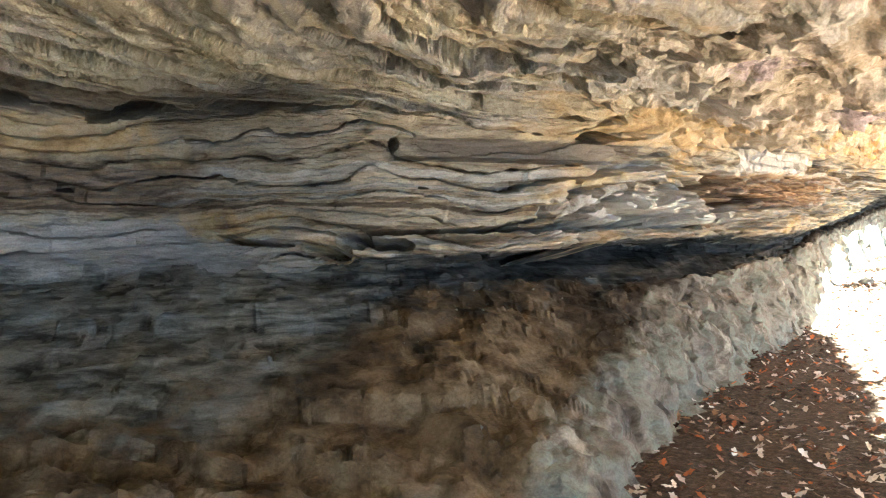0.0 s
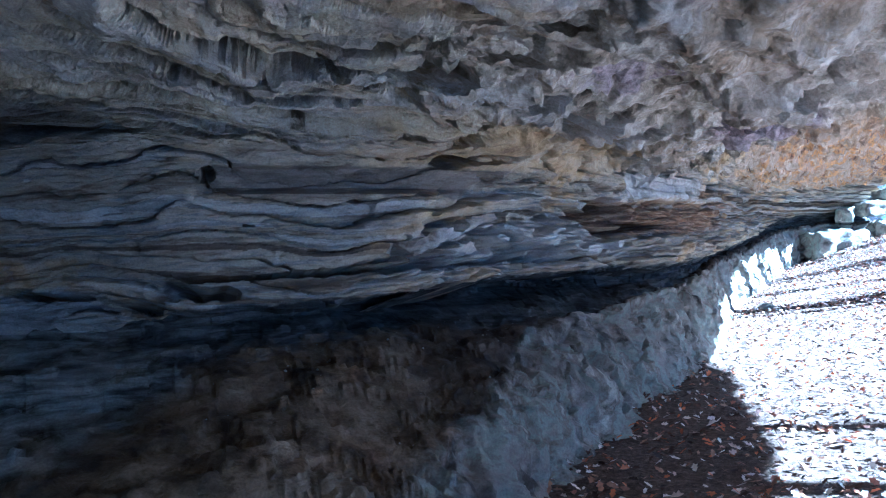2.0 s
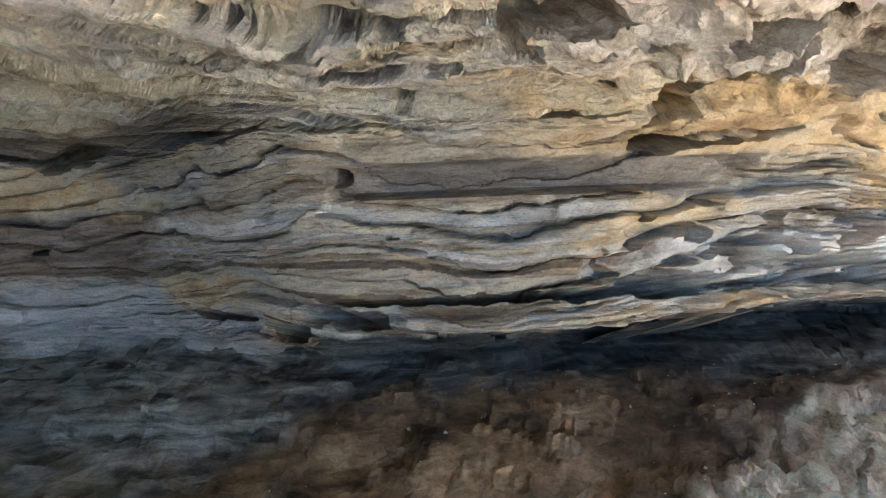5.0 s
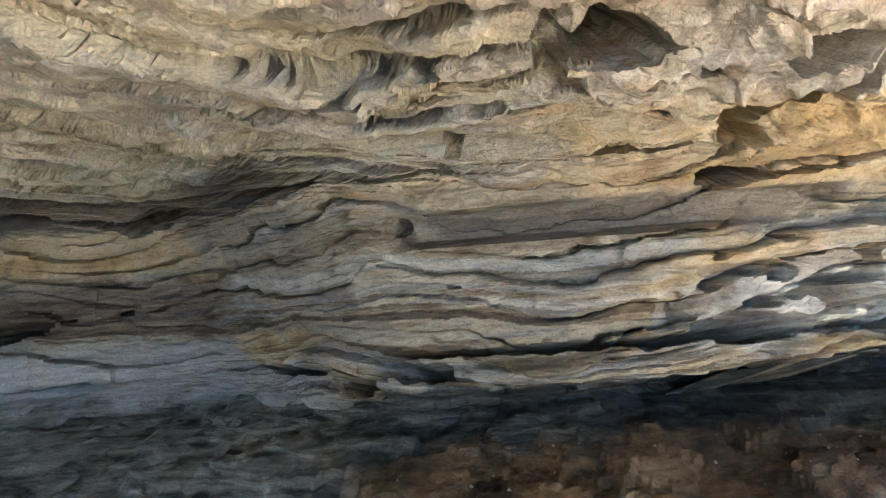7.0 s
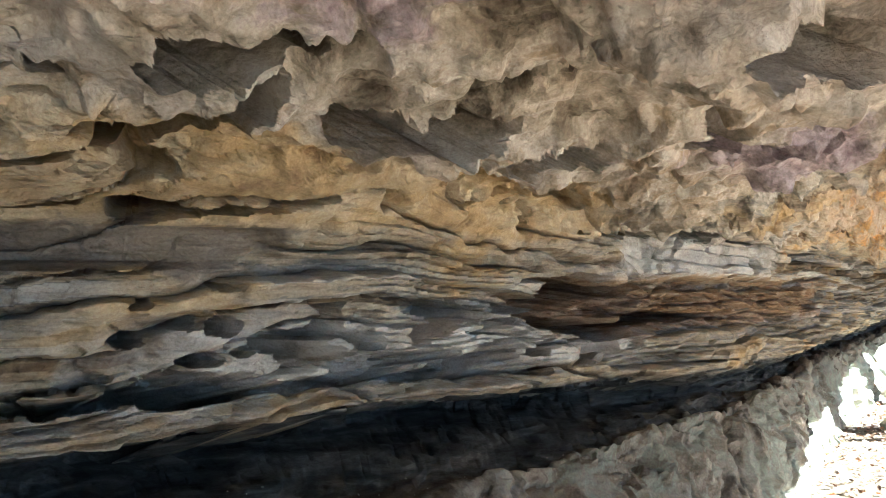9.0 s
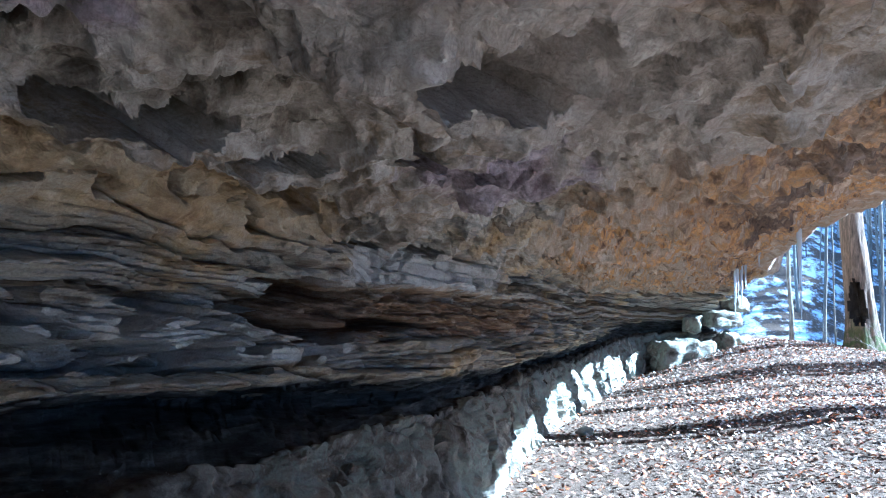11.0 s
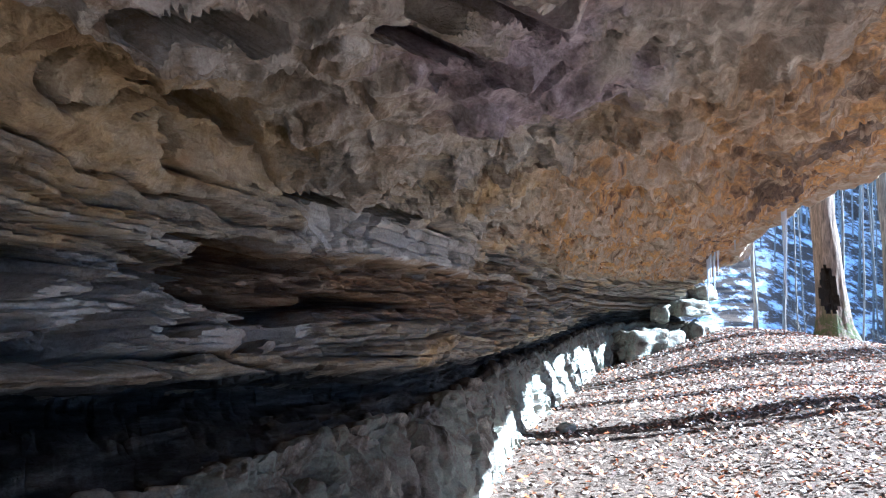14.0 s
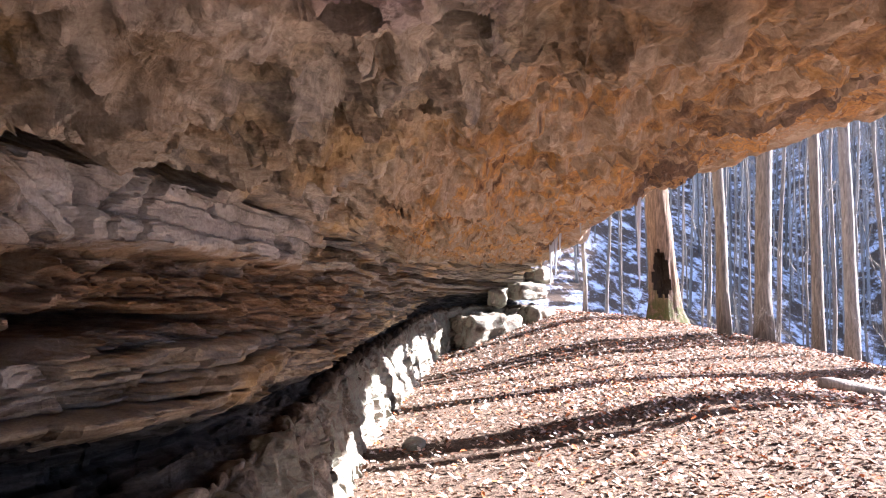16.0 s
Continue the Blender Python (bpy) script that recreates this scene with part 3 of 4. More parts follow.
    scoop = lobes(warp * (1.5, 1.5, 2.5), 89, 4, 0.55)
    out += heavy * (0.06 * stairs(ply * 5.0 + 0.5 * mid + 0.15 * small, 0.7) - 0.16 * scoop + 0.06 + 0.02 * small)
    # outer roof: wavy flakes drawn out along the wall
    flaky = smoothstep(vv, 6.9, 7.3) * (1 - leafy) * (1 - heavy)
    st = np.stack([s, w, z], -1) + 0.08 * np.stack([mid, mid, zero], -1)
    f1 = stairs(octaves(st * (0.75, 2.4, 1.5), 91, 3) * 5.0 + 0.3 * small, 0.7)
    f2 = stairs(octaves(st * (2.6, 7.5, 4.0), 93, 3) * 4.0, 0.6)
    f3 = lobes(st * (2.2, 4.0, 3.0), 95, 3)
    out += flaky * (1 - 0.6 * smoothstep(vv, 9.3, 10.3)) * (0.055 * f1 + 0.03 * f2 - 0.06 * f3 + 0.05 + 0.012 * small)
    # pores in the pale lilac rock
    pore = octaves(q * (5.0, 5.0, 5.0), 97, 1)
    out -= box(uu, vv, 4.0, 4.85, 7.85, 8.45, 0.15, 0.1) * 0.13 * smoothstep(pore, 0.34, 0.42)
    # the slots and the hollows
    cut = np.maximum(cut, comb_cut)
    gap = octaves(np.stack([s * 1.0 + 0.5 * w, w * 2.6 - 0.9 * s, zero + 1.7], -1) + 0.12 * np.stack([mid, mid, zero], -1), 103, 2) + 0.08 * small
    cut = np.maximum(cut, heavy * (1 - smoothstep(vv, 8.3, 8.6)) * 0.9 * smoothstep(gap, 0.36, 0.385))

    def on_loft(a, b):
        i = min(np.searchsorted(v, b), rows - 1)
        j = min(np.searchsorted(u, a), cols - 1)
        return p[i, j]
    for u0, v0, u1, v1, h0, h1, deep in SLOTS_ROOF + SLOTS_LEFT + SLOTS_WALL:
        a, b = on_loft(u0, v0), on_loft(u1, v1)
        way = b - a
        reach = float(way @ way)
        near = np.nonzero((np.abs(q - (a + b) / 2).max(axis=1) < 0.5 * math.sqrt(reach) + 0.35) & (vv > 3.5))[0]
        t = ((q[near] - a) @ way) / reach
        tc = np.clip(t, 0.0, 1.0)
        off = np.linalg.norm(q[near] - a - tc[:, None] * way, axis=1)
        half = (0.75 if v0 > 6.7 else 1.5 if u0 > 3.8 else 1.15) * (h0 + (h1 - h0) * tc) * (1 + 1.2 * mid[near] + 0.5 * small[near])
        r = off / np.maximum(half, 0.004)
        cut[near] = np.maximum(cut[near], 2.6 * deep * (1 - smoothstep(r, 0.88, 1.08)))
    du = np.gradient(p, axis=1).reshape(-1, 3)
    du /= np.linalg.norm(du, axis=1, keepdims=True)
    nn = n.reshape(-1, 3)
    for u0, v0, half, high, deep in PITS_WALL + PITS_ROOF:
        d = q - on_loft(u0, v0)
        near = np.nonzero((np.abs(d).max(axis=1) < 1.6 * half + 0.15) & (vv > 3.5))[0]
        e = d[near]
        along = (e * du[near]).sum(1)
        away = (e * nn[near]).sum(1)
        across = np.sqrt(np.maximum((e ** 2).sum(1) - along ** 2 - away ** 2, 0))
        r = np.sqrt((along / half) ** 2 + (across / high) ** 2) + 0.5 * mid[near] + 0.3 * small[near]
        if v0 < 7:
            cut[near] = np.maximum(cut[near], 1.8 * deep * (1 - smoothstep(r, 0.8, 1.0)))
        else:
            out[near] -= 1.7 * deep * (1 - smoothstep(1.25 * r, 0.75, 1.0))
    out *= 1 - smoothstep(vv, 11.6, 12.4)
    way = nn.copy()
    level = (1 - smoothstep(vv, 6.8, 7.5)) * smoothstep(vv, 3.0, 3.6)
    way[:, 2] *= 1 - 0.85 * level
    way /= np.linalg.norm(way, axis=1, keepdims=True) + 1e-6
    tone = (0.6 * tone1 + 0.4 * tone2) * (1 - roof) + roof * (leafy * (0.55 * tone3 + 0.45 * tone4) + (1 - leafy) * (0.5 + 0.5 * np.tanh(2 * ply)))
    line = p[np.searchsorted(v, 6.0)]
    run = np.gradient(line, axis=0)
    inward = np.stack([-run[:, 1], run[:, 0], 0 * run[:, 0]], -1)
    inward /= np.linalg.norm(inward, axis=1, keepdims=True)
    inward = np.tile(inward, (rows, 1))
    inward[:, 2] = 0.6 * roof + (1 - roof) * np.clip((z - 1.5) * 0.9, -0.3, 0.3)
    cut *= 1 - smoothstep(vv, 9.0, 9.6)
    return (q + way * out[:, None] + inward * cut[:, None]).reshape(p.shape), uu, vv, tone


rock, rock_u, rock_v, rock_tone = weather(base, nrm, U, V)
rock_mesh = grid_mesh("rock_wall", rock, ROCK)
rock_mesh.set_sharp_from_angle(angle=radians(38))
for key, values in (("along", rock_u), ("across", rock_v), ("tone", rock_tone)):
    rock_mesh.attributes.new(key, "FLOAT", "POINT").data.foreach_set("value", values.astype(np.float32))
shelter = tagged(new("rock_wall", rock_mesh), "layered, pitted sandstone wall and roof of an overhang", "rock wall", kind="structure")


# ---- ground ----
def lay(x, y):
    """Height of the ground: level under the roof, a rise at the far end, a drop to the valley and the hill beyond."""
    a = (x - 6.9) * 0.577 + (y - 13.2) * 0.817
    o = (x - 6.9) * 0.817 - (y - 13.2) * 0.577
    rise = 1.2 * smoothstep(a, 1.0, 12.5) * smoothstep(o, -1.5, 3.5)
    crest = 7.6 - 4.6 * smoothstep(a, 3, 15)
    d = np.maximum(o - crest, 0)
    drop = np.minimum(d * d * 0.06, 0.42 * np.maximum(d - 1.75, 0) + 0.18)
    valley = -np.minimum(drop, 7.5)
    hill = 0.66 * np.maximum(d - 22, 0) + 0.6 * np.maximum(a - 32, 0) * smoothstep(o, -12, 4)
    hill = np.minimum(hill, 60)
    p = np.stack([x, y, np.zeros_like(x)], -1).reshape(-1, 3)
    bump = (0.05 * octaves(p * 0.7, 5, 3) + 0.5 * octaves(p * 0.07, 7, 2) * np.clip(d.reshape(-1) / 8, 0, 1)).reshape(x.shape)
    bump = bump + 0.5 * np.exp(-((x - 11.2) ** 2 + (y - 12.0) ** 2) / 8.0)
    return rise + valley + hill + bump - 0.02


gx = np.concatenate([np.linspace(-400, -14, 20), np.linspace(-12, 40, 260), np.linspace(41, 130, 90), np.linspace(135, 600, 30)])
gy = np.concatenate([np.linspace(-400, -22, 20), np.linspace(-20, 45, 300), np.linspace(46, 130, 85), np.linspace(135, 600, 30)])
GX, GY = np.meshgrid(gx, gy)
tagged(new("ground", grid_mesh("ground", np.stack([GX, GY, lay(GX, GY)], -1), GROUND)), "leaf-strewn forest floor with old snow on the slopes", "ground", kind="structure")

rng = np.random.default_rng(4)


def leaf_litter(count, x0, x1, y0, y1, size, keep):
    """Curled lobed leaves scattered over the ground, joined."""
    x, y = rng.uniform(x0, x1, count), rng.uniform(y0, y1, count)
    ok = keep(x, y) & (rng.random(count) < 0.55 + 0.45 * smoothstep((x - 6.9) * 0.817 - (y - 13.2) * 0.577, 0.4, 2.6))
    x, y = x[ok], y[ok]
    n = len(x)
    z = lay(x, y) + rng.uniform(0.0, 0.035, n)
    s = size * rng.uniform(0.6, 1.3, n)
    yaw, tip, side = rng.uniform(0, 6.28, n), rng.normal(0, 0.8, n), rng.normal(0, 0.8, n)
    curl = rng.uniform(-0.2, 0.5, n)
    shape = np.array([(-.5, 0, 0), (-.2, .26, 1), (-.05, .16, .5), (.15, .32, 1), (.28, .14, .4), (.55, 0, .3), (.28, -.14, .4), (.15, -.32, 1), (-.05, -.16, .5), (-.2, -.26, 1), (.05, 0, 0)])
    lx, ly = shape[:, 0][None] * s[:, None], shape[:, 1][None] * s[:, None]
    lz = shape[:, 2][None] * (curl * s * 0.5)[:, None] + lx * np.sin(tip)[:, None] * 0.6 + ly * np.sin(side)[:, None] * 0.6
    c, sn = np.cos(yaw)[:, None], np.sin(yaw)[:, None]
    px, py, pz = x[:, None] + lx * c - ly * sn, y[:, None] + lx * sn + ly * c, z[:, None] + lz + 0.012
    pts = np.stack([px, py, pz], -1).reshape(-1, 3)
    fan = np.array([(10, k, (k + 1) % 10) for k in range(10)])
    f = (fan[None] + 11 * np.arange(n)[:, None, None]).reshape(-1)
    me = bpy.data.meshes.new("leaf_litter")
    me.vertices.add(len(pts))
    me.vertices.foreach_set("co", pts.reshape(-1).astype(np.float32))
    me.loops.add(len(f))
    me.loops.foreach_set("vertex_index", f.astype(np.int32))
    me.polygons.add(len(f) // 3)
    me.polygons.foreach_set("loop_start", (np.arange(len(f) // 3) * 3).astype(np.int32))
    me.update(calc_edges=True)
    me.materials.append(LEAF)
    return me


def on_shelf(x, y):
    a = (x - 6.9) * 0.577 + (y - 13.2) * 0.817
    o = (x - 6.9) * 0.817 - (y - 13.2) * 0.577
    return (o > -2.0) & (o < 11) & (a < 20) & (a > -12)


tagged(new("leaf_litter", leaf_litter(140000, 0.5, 22, 2, 26, 0.058, on_shelf)), "curled brown and rust oak leaves strewn on the ground", "fallen leaves", kind="stuff")


# ---- trees ----
def tube(path, radii, sides, rough=0.0, seed=0, closed=True):
    """A bent tapered tube through the places of path."""
    path = [Vector(p) for p in path]
    verts, faces = [], []
    for k, (p, r) in enumerate(zip(path, radii)):
        d = (path[min(k + 1, len(path) - 1)] - path[max(k - 1, 0)]).normalized()
        a = d.orthogonal().normalized() if abs(d.z) < 0.9 else (Vector((1, 0, 0)) - d * d.x).normalized()
        b = d.cross(a)
        for j in range(sides):
            t = 2 * math.pi * j / sides
            w = r * (1 + rough * noise.noise(Vector((math.cos(t) * 2, math.sin(t) * 2, p.z * 0.7 + seed))))
            verts.append(p + (a * math.cos(t) + b * math.sin(t)) * w)
    for k in range(len(path) - 1):
        for j in range(sides):
            j2 = (j + 1) % sides
            faces.append((k * sides + j, k * sides + j2, (k + 1) * sides + j2, (k + 1) * sides + j))
    if closed:
        faces.append(tuple(range(sides))[::-1])
        faces.append(tuple((len(path) - 1) * sides + j for j in range(sides)))
    return [tuple(x) for x in verts], faces


def join(pieces):
    verts, faces = [], []
    for v, f in pieces:
        k = len(verts)
        verts += v
        faces += [tuple(i + k for i in t) for t in f]
    return verts, faces


def twig(rnd, start, way, length, radius, depth, out):
    """A limb with side shoots, as tubes added to out."""
    path, p, d = [start.copy()], start.copy(), way.normalized()
    n = 5
    for k in range(n):
        d = (d + Vector((rnd.gauss(0, .16), rnd.gauss(0, .16), rnd.gauss(0.06, .12)))).normalized()
        p = p + d * length / n
        path.append(p.copy())
        if depth > 0 and k > 0:
            side = (d + Vector((rnd.gauss(0, .7), rnd.gauss(0, .7), rnd.gauss(.1, .45)))).normalized()
            twig(rnd, p, side, length * rnd.uniform(.35, .6), radius * .45, depth - 1, out)
    out.append(tube(path, [radius * (1 - .8 * k / n) for k in range(n + 1)], 5 if radius > .02 else 3, closed=False))


def tree(height, radius, lean, seed, mat, limbs, clear, sides=14, flare=1.5, depth=1):
    """A bare winter tree: an Empty at its foot over trunk and limbs."""
    rnd = random.Random(seed)
    ob = new("tree")
    path, radii, n = [], [], 14
    for k in range(n + 1):
        t = k / n
        path.append((lean[0] * height * t + rnd.gauss(0, .0025) * height * (.3 + t), lean[1] * height * t + rnd.gauss(0, .0025) * height * (.3 + t), height * t - 0.3 * (1 - t)))
        radii.append(radius * (1 + (flare - 1) * math.exp(-t * height / .45)) * (1 - .62 * t))
    part("trunk", mesh_of("trunk", *tube(path, radii, sides, .16, seed), mat, True), ob)
    for k in range(limbs):
        t = rnd.uniform(clear, .97)
        i = min(int(t * n), n - 1)
        s = Vector(path[i]).lerp(Vector(path[i + 1]), t * n - i)
        ang = rnd.uniform(0, 6.28)
        out = []
        twig(rnd, s, Vector((math.cos(ang), math.sin(ang), rnd.uniform(.2, 1.0))), height * rnd.uniform(.1, .24), max(radius * .22 * (1.2 - t), .012), depth, out)
        part("limb", mesh_of("limb", *join(out), mat, True), ob)
    return ob


def plant(ob, x, y, turn=0.0):
    ob.matrix_basis = pose(x, y, float(lay(np.array([x]), np.array([y]))[0]), 0, 0, turn)
    return ob


kinds = [tree(random.Random(k).uniform(13, 19), r, (random.Random(k + 50).uniform(-.04, .04), random.Random(k + 90).uniform(-.04, .04)), k, m, 9, .22, 7, 1.3)
         for k, (r, m) in enumerate([(.06, BARK), (.09, BARK_PALE), (.045, BARK), (.12, BARK), (.04, BARK_PALE), (.085, BARK), (.03, BARK), (.07, BARK_PALE)])]
rnd = random.Random(9)
planted, spots = 0, []
while planted < 190:
    if planted % 4 == 3:
        a, o = rnd.uniform(-14, 40), rnd.uniform(22, 50)
        x, y = 6.9 + a * .577 + o * .817, 13.2 + a * .817 - o * .577
    else:
        way, far = radians(rnd.uniform(30, 68)), 26 + 50 * rnd.random()
        x, y = 3 + far * math.sin(way), 5 + far * math.cos(way)
        a, o = (x - 6.9) * .577 + (y - 13.2) * .817, (x - 6.9) * .817 - (y - 13.2) * .577
    crest = 7.6 - 4.6 * float(smoothstep(np.array(a), 3, 15))
    if o < crest + (7 if a < 9 else 2.5) or any((x - i) ** 2 + (y - j) ** 2 < 1.4 for i, j in spots):
        continue
    spots.append((x, y))
    ob = kinds[planted % 8] if planted < 8 else copy_thing(kinds[planted % 8], Matrix())
    plant(ob, x, y, rnd.uniform(0, 360))
    tagged(ob, "slender bare winter tree on the snowy slope", "tree", "trees of the winter wood")
    planted += 1


def far_woods(count):
    """Thin trunks with a few upright limbs on the hill across the valley, joined."""
    r, pieces = random.Random(21), []
    for k in range(count):
        way, away = radians(r.uniform(24, 75)), r.uniform(55, 135)
        x, y = 3 + away * math.sin(way), 5 + away * math.cos(way)
        z = float(lay(np.array([x]), np.array([y]))[0])
        h, w = r.uniform(11, 19), r.uniform(.05, .12)
        lx, ly = r.gauss(0, .03) * h, r.gauss(0, .03) * h
        pieces.append(tube([(x, y, z - .3), (x + lx * .4 + r.gauss(0, .1), y + ly * .4, z + h * .45), (x + lx, y + ly, z + h)], [w, w * .7, w * .2], 4, closed=False))
        for j in range(8):
            t = r.uniform(.3, .9)
            ang, l = r.uniform(0, 6.28), r.uniform(1.5, 4)
            b = Vector((x + lx * t, y + ly * t, z + h * t))
            e = b + Vector((math.cos(ang) * l * .7, math.sin(ang) * l * .7, l * .8))
            pieces.append(tube([b, e], [w * .28, w * .08], 3, closed=False))
    return join(pieces)


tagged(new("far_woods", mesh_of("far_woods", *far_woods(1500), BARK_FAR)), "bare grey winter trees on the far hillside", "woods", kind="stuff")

# trees near the edge of the shelf
NEAR = [(16.9, 16.9, .13, (-.01, .03), 31, BARK, "straight grey-barked tree on the edge of the slope"), (17.5, 16.4, .18, (.04, .02), 32, BARK, "stout rough grey tree on the edge of the slope"),
        (18.6, 15.9, .12, (-.015, .0), 33, BARK, "dark slim tree below the edge of the slope"), (19.0, 15.4, .14, (-.01, .01), 34, BARK_PALE, "pale slim tree below the edge of the slope"),
        (20.6, 25.5, .07, (.0, .02), 35, BARK_PALE, "pale straight tree behind the leafy rise"), (19.3, 14.2, .09, (.03, .0), 36, BARK, "thin grey tree below the edge of the slope"),
        (15.4, 10.9, .42, (.0, .0), 37, BARK, "grey tree by the edge of the shelf"), (17.4, 13.1, .36, (.0, .0), 38, BARK, "stout grey tree by the edge of the shelf"), (16.6, 10.0, .13, (.0, .0), 41, BARK, "slim grey tree by the edge of the shelf"), (14.2, 2.1, .2, (.0, .01), 39, BARK, "grey tree in front of the shelter"), (15.2, 3.4, .16, (.0, .0), 40, BARK, "slim tree in front of the shelter")]
for x, y, r, lean, seed, mat, label in NEAR:
    tagged(plant(tree(17, r, lean, seed, mat, 9, .35, 16, 1.35), x, y), label, "tree")


def hollow_tree():
    """A broken old trunk with a dark hollow low in its side and flaring roots."""
    ob = new("hollow_tree")
    n, sides, verts, faces, eaten = 90, 56, [], [], []
    for k in range(n + 1):
        z = -0.3 + 8.3 * k / n
        r = .34 * (1 + .5 * math.exp(-max(z, 0) / .5)) * (1 - .055 * z)
        for j in range(sides):
            t = 2 * math.pi * j / sides
            w = r * (1 + .09 * math.sin(5 * t + z * .6) * math.exp(-max(z, 0) / 1.1) + .10 * noise.noise(Vector((math.cos(t) * 3, math.sin(t) * 3, z * .8))) + .09 * noise.noise(Vector((math.cos(t) * 9, math.sin(t) * 9, z * 1.3))))
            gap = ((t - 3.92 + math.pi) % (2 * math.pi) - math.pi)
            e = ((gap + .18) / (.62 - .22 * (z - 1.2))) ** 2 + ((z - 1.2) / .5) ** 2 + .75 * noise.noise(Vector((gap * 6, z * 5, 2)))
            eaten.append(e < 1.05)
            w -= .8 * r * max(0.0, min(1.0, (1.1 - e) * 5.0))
            verts.append((math.cos(t) * w - .06 * z, math.sin(t) * w + .03 * z, z))
    for k in range(n):
        for j in range(sides):
            faces.append((k * sides + j, k * sides + (j + 1) % sides, (k + 1) * sides + (j + 1) % sides, (k + 1) * sides + j))
    # bark outside; faces of the hollow painted near black for the shade inside
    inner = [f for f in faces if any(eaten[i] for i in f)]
    shaded_faces = set(inner)
    part("hollow", mesh_of("hollow", verts, inner, HOLLOW_SHADE, True), ob, "hollow in the trunk, its shade painted near black")
    part("trunk", mesh_of("trunk", verts, [f for f in faces if f not in shaded_faces], BARK_OLD, True), ob, "brown furrowed trunk with moss at its foot")
    rr = random.Random(4)
    for k in range(3):
        out = []
        twig(rr, Vector((-.3, .1, 5 + k)), Vector((rr.gauss(0, 1), rr.gauss(0, 1), .8)), 2.5, .06, 1, out)
        part("limb", mesh_of("limb", *join(out), BARK_OLD, True), ob)
    return ob


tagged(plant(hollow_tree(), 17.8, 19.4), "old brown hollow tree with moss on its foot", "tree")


# ---- icicles under the brow ----
def icicle(length, width, seed):
    r = random.Random(seed)
    path = [(r.gauss(0, .003), r.gauss(0, .003), .12 - length * k / 9) for k in range(10)]
    return mesh_of("icicle", *tube(path, [width * (1 - k / 9.3) ** .7 * r.uniform(.85, 1.15) for k in range(10)], 9, .2, seed), ICE, True)


for k, (x, y, z, length, width) in enumerate([(11.87, 14.45, 3.3, 1.8, .05), (13.6, 18.7, 3.05, 1.55, .05), (13.75, 18.8, 3.05, 1.05, .04), (13.95, 18.95, 3.06, 1.25, .05), (14.1, 19.0, 3.06, .85, .04), (13.2, 17.3, 3.2, .6, .045), (14.3, 19.4, 3.06, .55, .04)]):
    ob = new("icicle", icicle(length, width, k))
    ob.location = (x, y, z + .1)
    tagged(ob, "long clear icicle hanging from the brow", "icicle", "icicles under the brow")


# ---- stones and wood on the ground ----
def boulder(name, size, seed, rough=.3):
    n = 26
    th, ph = np.meshgrid(np.linspace(0, 2 * np.pi, 2 * n + 1), np.linspace(0.001, np.pi - 0.001, n + 1))
    d = np.stack([np.cos(th) * np.sin(ph), np.sin(th) * np.sin(ph), -np.cos(ph)], -1)
    cube = d / np.maximum(np.abs(d).max(-1, keepdims=True), 1e-6)
    p = (0.35 * d + 0.65 * cube * 0.8) * np.array(size) / 2
    w = p.reshape(-1, 3)
    o = rough * (octaves(w * 2.2 + seed * 7.1, seed, 4) + .5 * lobes(w * 2.6 + seed, seed + 5, 3) - .3) * min(size) + .03 * saw(w[:, 2] * 6 + octaves(w * 1.5, seed + 3, 2))
    return grid_mesh(name, p + d * o.reshape(*p.shape[:2], 1), ROCK)


for x, y, z, size, turn, label, k in [
        (14.2, 21.9, .75, (2.1, .9, 1.0), 12, "big pale sandstone slab at the end of the wall", 2), (15.9, 22.1, .95, (1.1, .9, 1.0), 20, "pale sandstone block beside the slab", 3),
        (15.6, 22.1, 1.75, (1.3, .8, .5), 5, "flat pale stone lying on the block", 5), (16.2, 22.4, 2.2, (.9, .7, .45), 30, "small pale stone on the pile", 6),
        (14.7, 22.2, 1.6, (.7, .6, .5), 50, "small pale stone on the slab", 7), (7.15, 13.0, .03, (.32, .26, .24), 30, "fist-sized grey stone at the foot of the wall", 8)]:
    ob = new("stone", boulder("stone", size, k))
    ob.matrix_basis = pose(x, y, z, 0, 0, turn)
    tagged(ob, label, "stone")


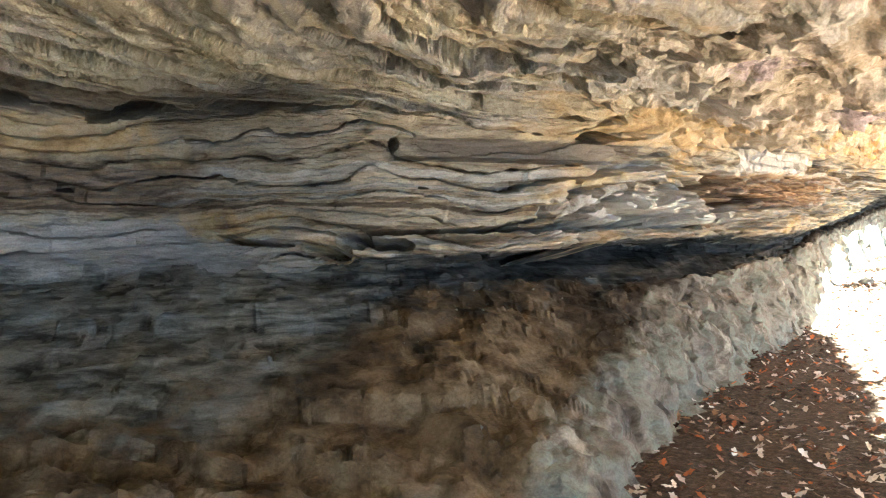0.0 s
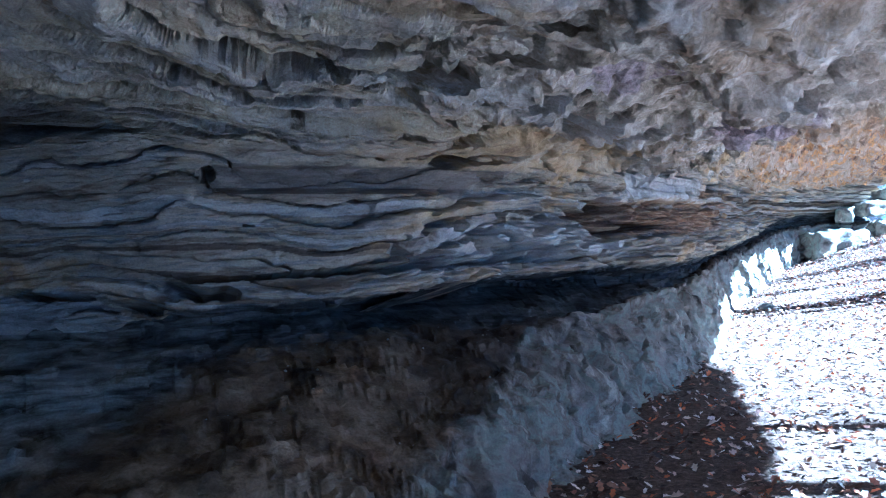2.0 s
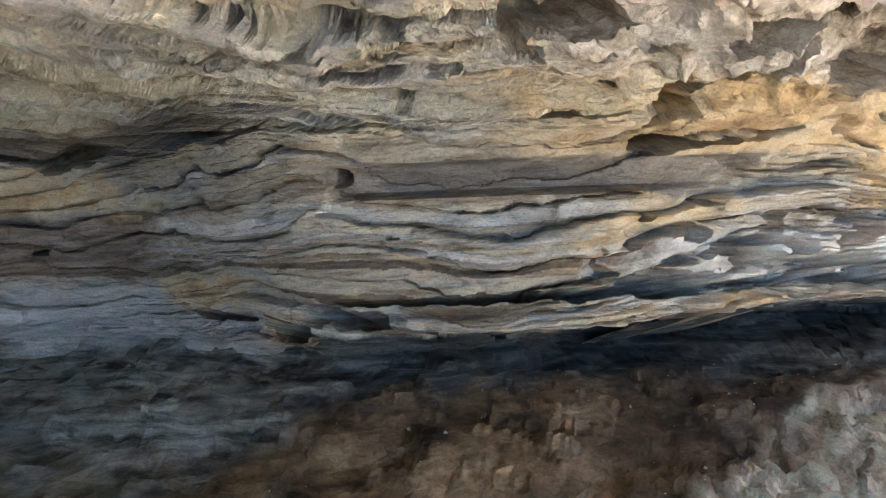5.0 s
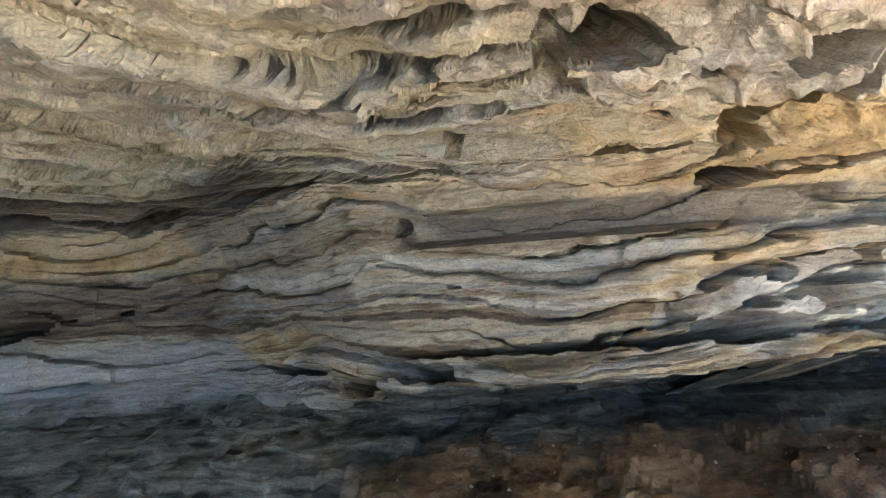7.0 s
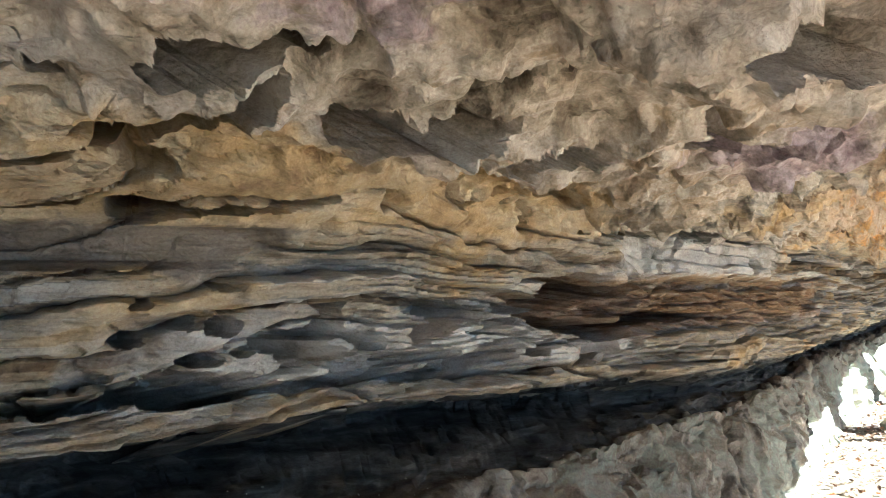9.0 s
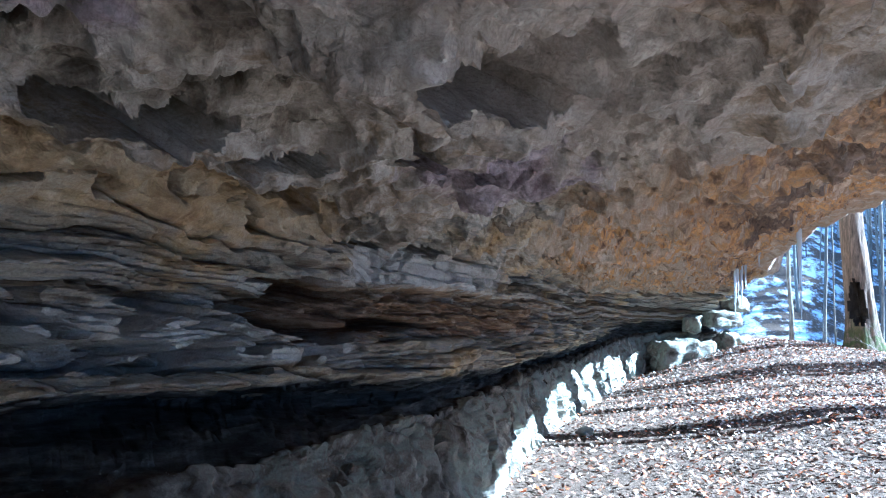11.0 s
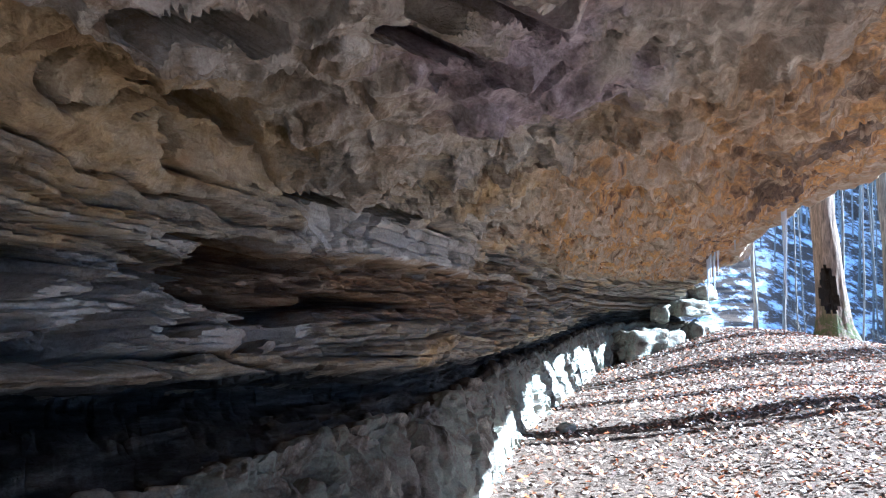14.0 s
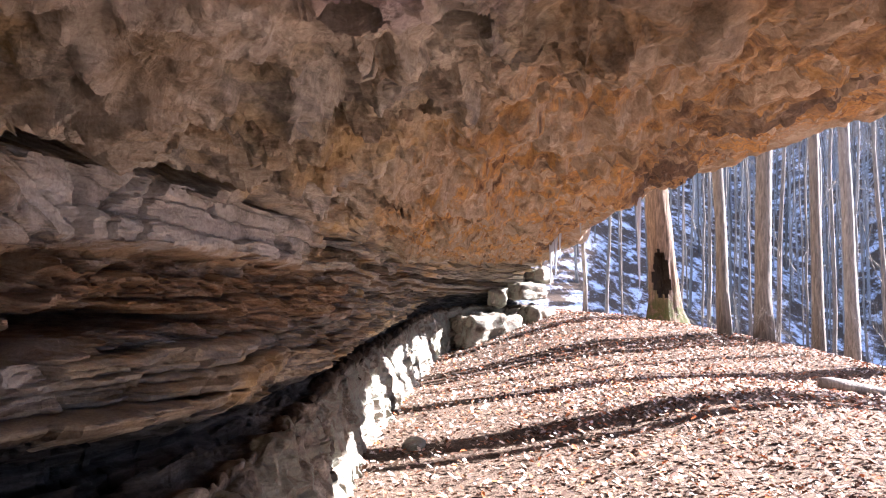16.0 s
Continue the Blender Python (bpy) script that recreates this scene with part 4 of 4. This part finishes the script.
def fallen_log(length, width, seed):
    r = random.Random(seed)
    path = [(length * (k / 12 - .5), r.gauss(0, .03), r.gauss(0, .02) + .04 * math.sin(k)) for k in range(13)]
    out = [tube(path, [width * (1 - .4 * k / 12) for k in range(13)], 12, .2, seed)]
    twig(r, Vector((length * .3, 0, 0)), Vector((.7, .5, .5)), .9, .025, 1, out)
    return mesh_of("fallen_log", *join(out), BARK_PALE, True)


def lay_down(ob, x, y, lift, turn, tilt=0):
    ob.matrix_basis = pose(x, y, float(lay(np.array([x]), np.array([y]))[0]) + lift, 0, tilt, turn)
    return ob


tagged(lay_down(new("fallen_log", fallen_log(2.4, .09, 3)), 14.6, 12.0, .07, -35, 4), "weathered fallen branch on the leaves", "log")
tagged(lay_down(new("fallen_log", fallen_log(1.3, .05, 5)), 14.9, 11.2, .04, 20, 2), "short broken branch on the leaves", "log")


def shrub(seed, high):
    ob = new("shrub")
    r = random.Random(seed)
    for k in range(6):
        out = []
        twig(r, Vector((r.gauss(0, .08), r.gauss(0, .08), -.05)), Vector((r.gauss(0, .5), r.gauss(0, .5), 1)), high * r.uniform(.6, 1), .009, 1, out)
        part("stem", mesh_of("stem", *join(out), BARK_PALE, True), ob)
    return ob


for k, (x, y) in enumerate([(15.4, 15.2), (16.2, 14.6), (17.4, 17.2), (18.0, 16.6), (16.9, 13.6), (17.8, 20.4)]):
    tagged(plant(shrub(60 + k, 1.5), x, y), "leafless shrub of thin pale twigs on the slope", "shrub", "shrubs on the slope")


def grit(count):
    """Small angular stones fallen on the dusty slope, joined."""
    r, pieces = np.random.default_rng(8), []
    lo, hi = np.searchsorted(V, 1.1), np.searchsorted(V, 1.95)
    c0, c1 = np.searchsorted(U, 1.6), np.searchsorted(U, 4.6)
    ball = [(1, 0, 0), (0, 1, 0), (-1, 0, 0), (0, -1, 0), (0, 0, 1), (0, 0, -1)]
    tri = [(0, 1, 4), (1, 2, 4), (2, 3, 4), (3, 0, 4), (1, 0, 5), (2, 1, 5), (3, 2, 5), (0, 3, 5)]
    for k in range(count):
        c = rock[r.integers(lo, hi), r.integers(c0, c1)]
        w = 0.004 + 0.012 * r.random() ** 3
        pieces.append(([tuple(c + np.array(b) * w * r.uniform(.6, 1.3, 3)) for b in ball], tri))
    return join(pieces)


tagged(new("grit", mesh_of("grit", *grit(160), ROCK)), "small loose stones on the dusty ledge", "stones", kind="stuff")
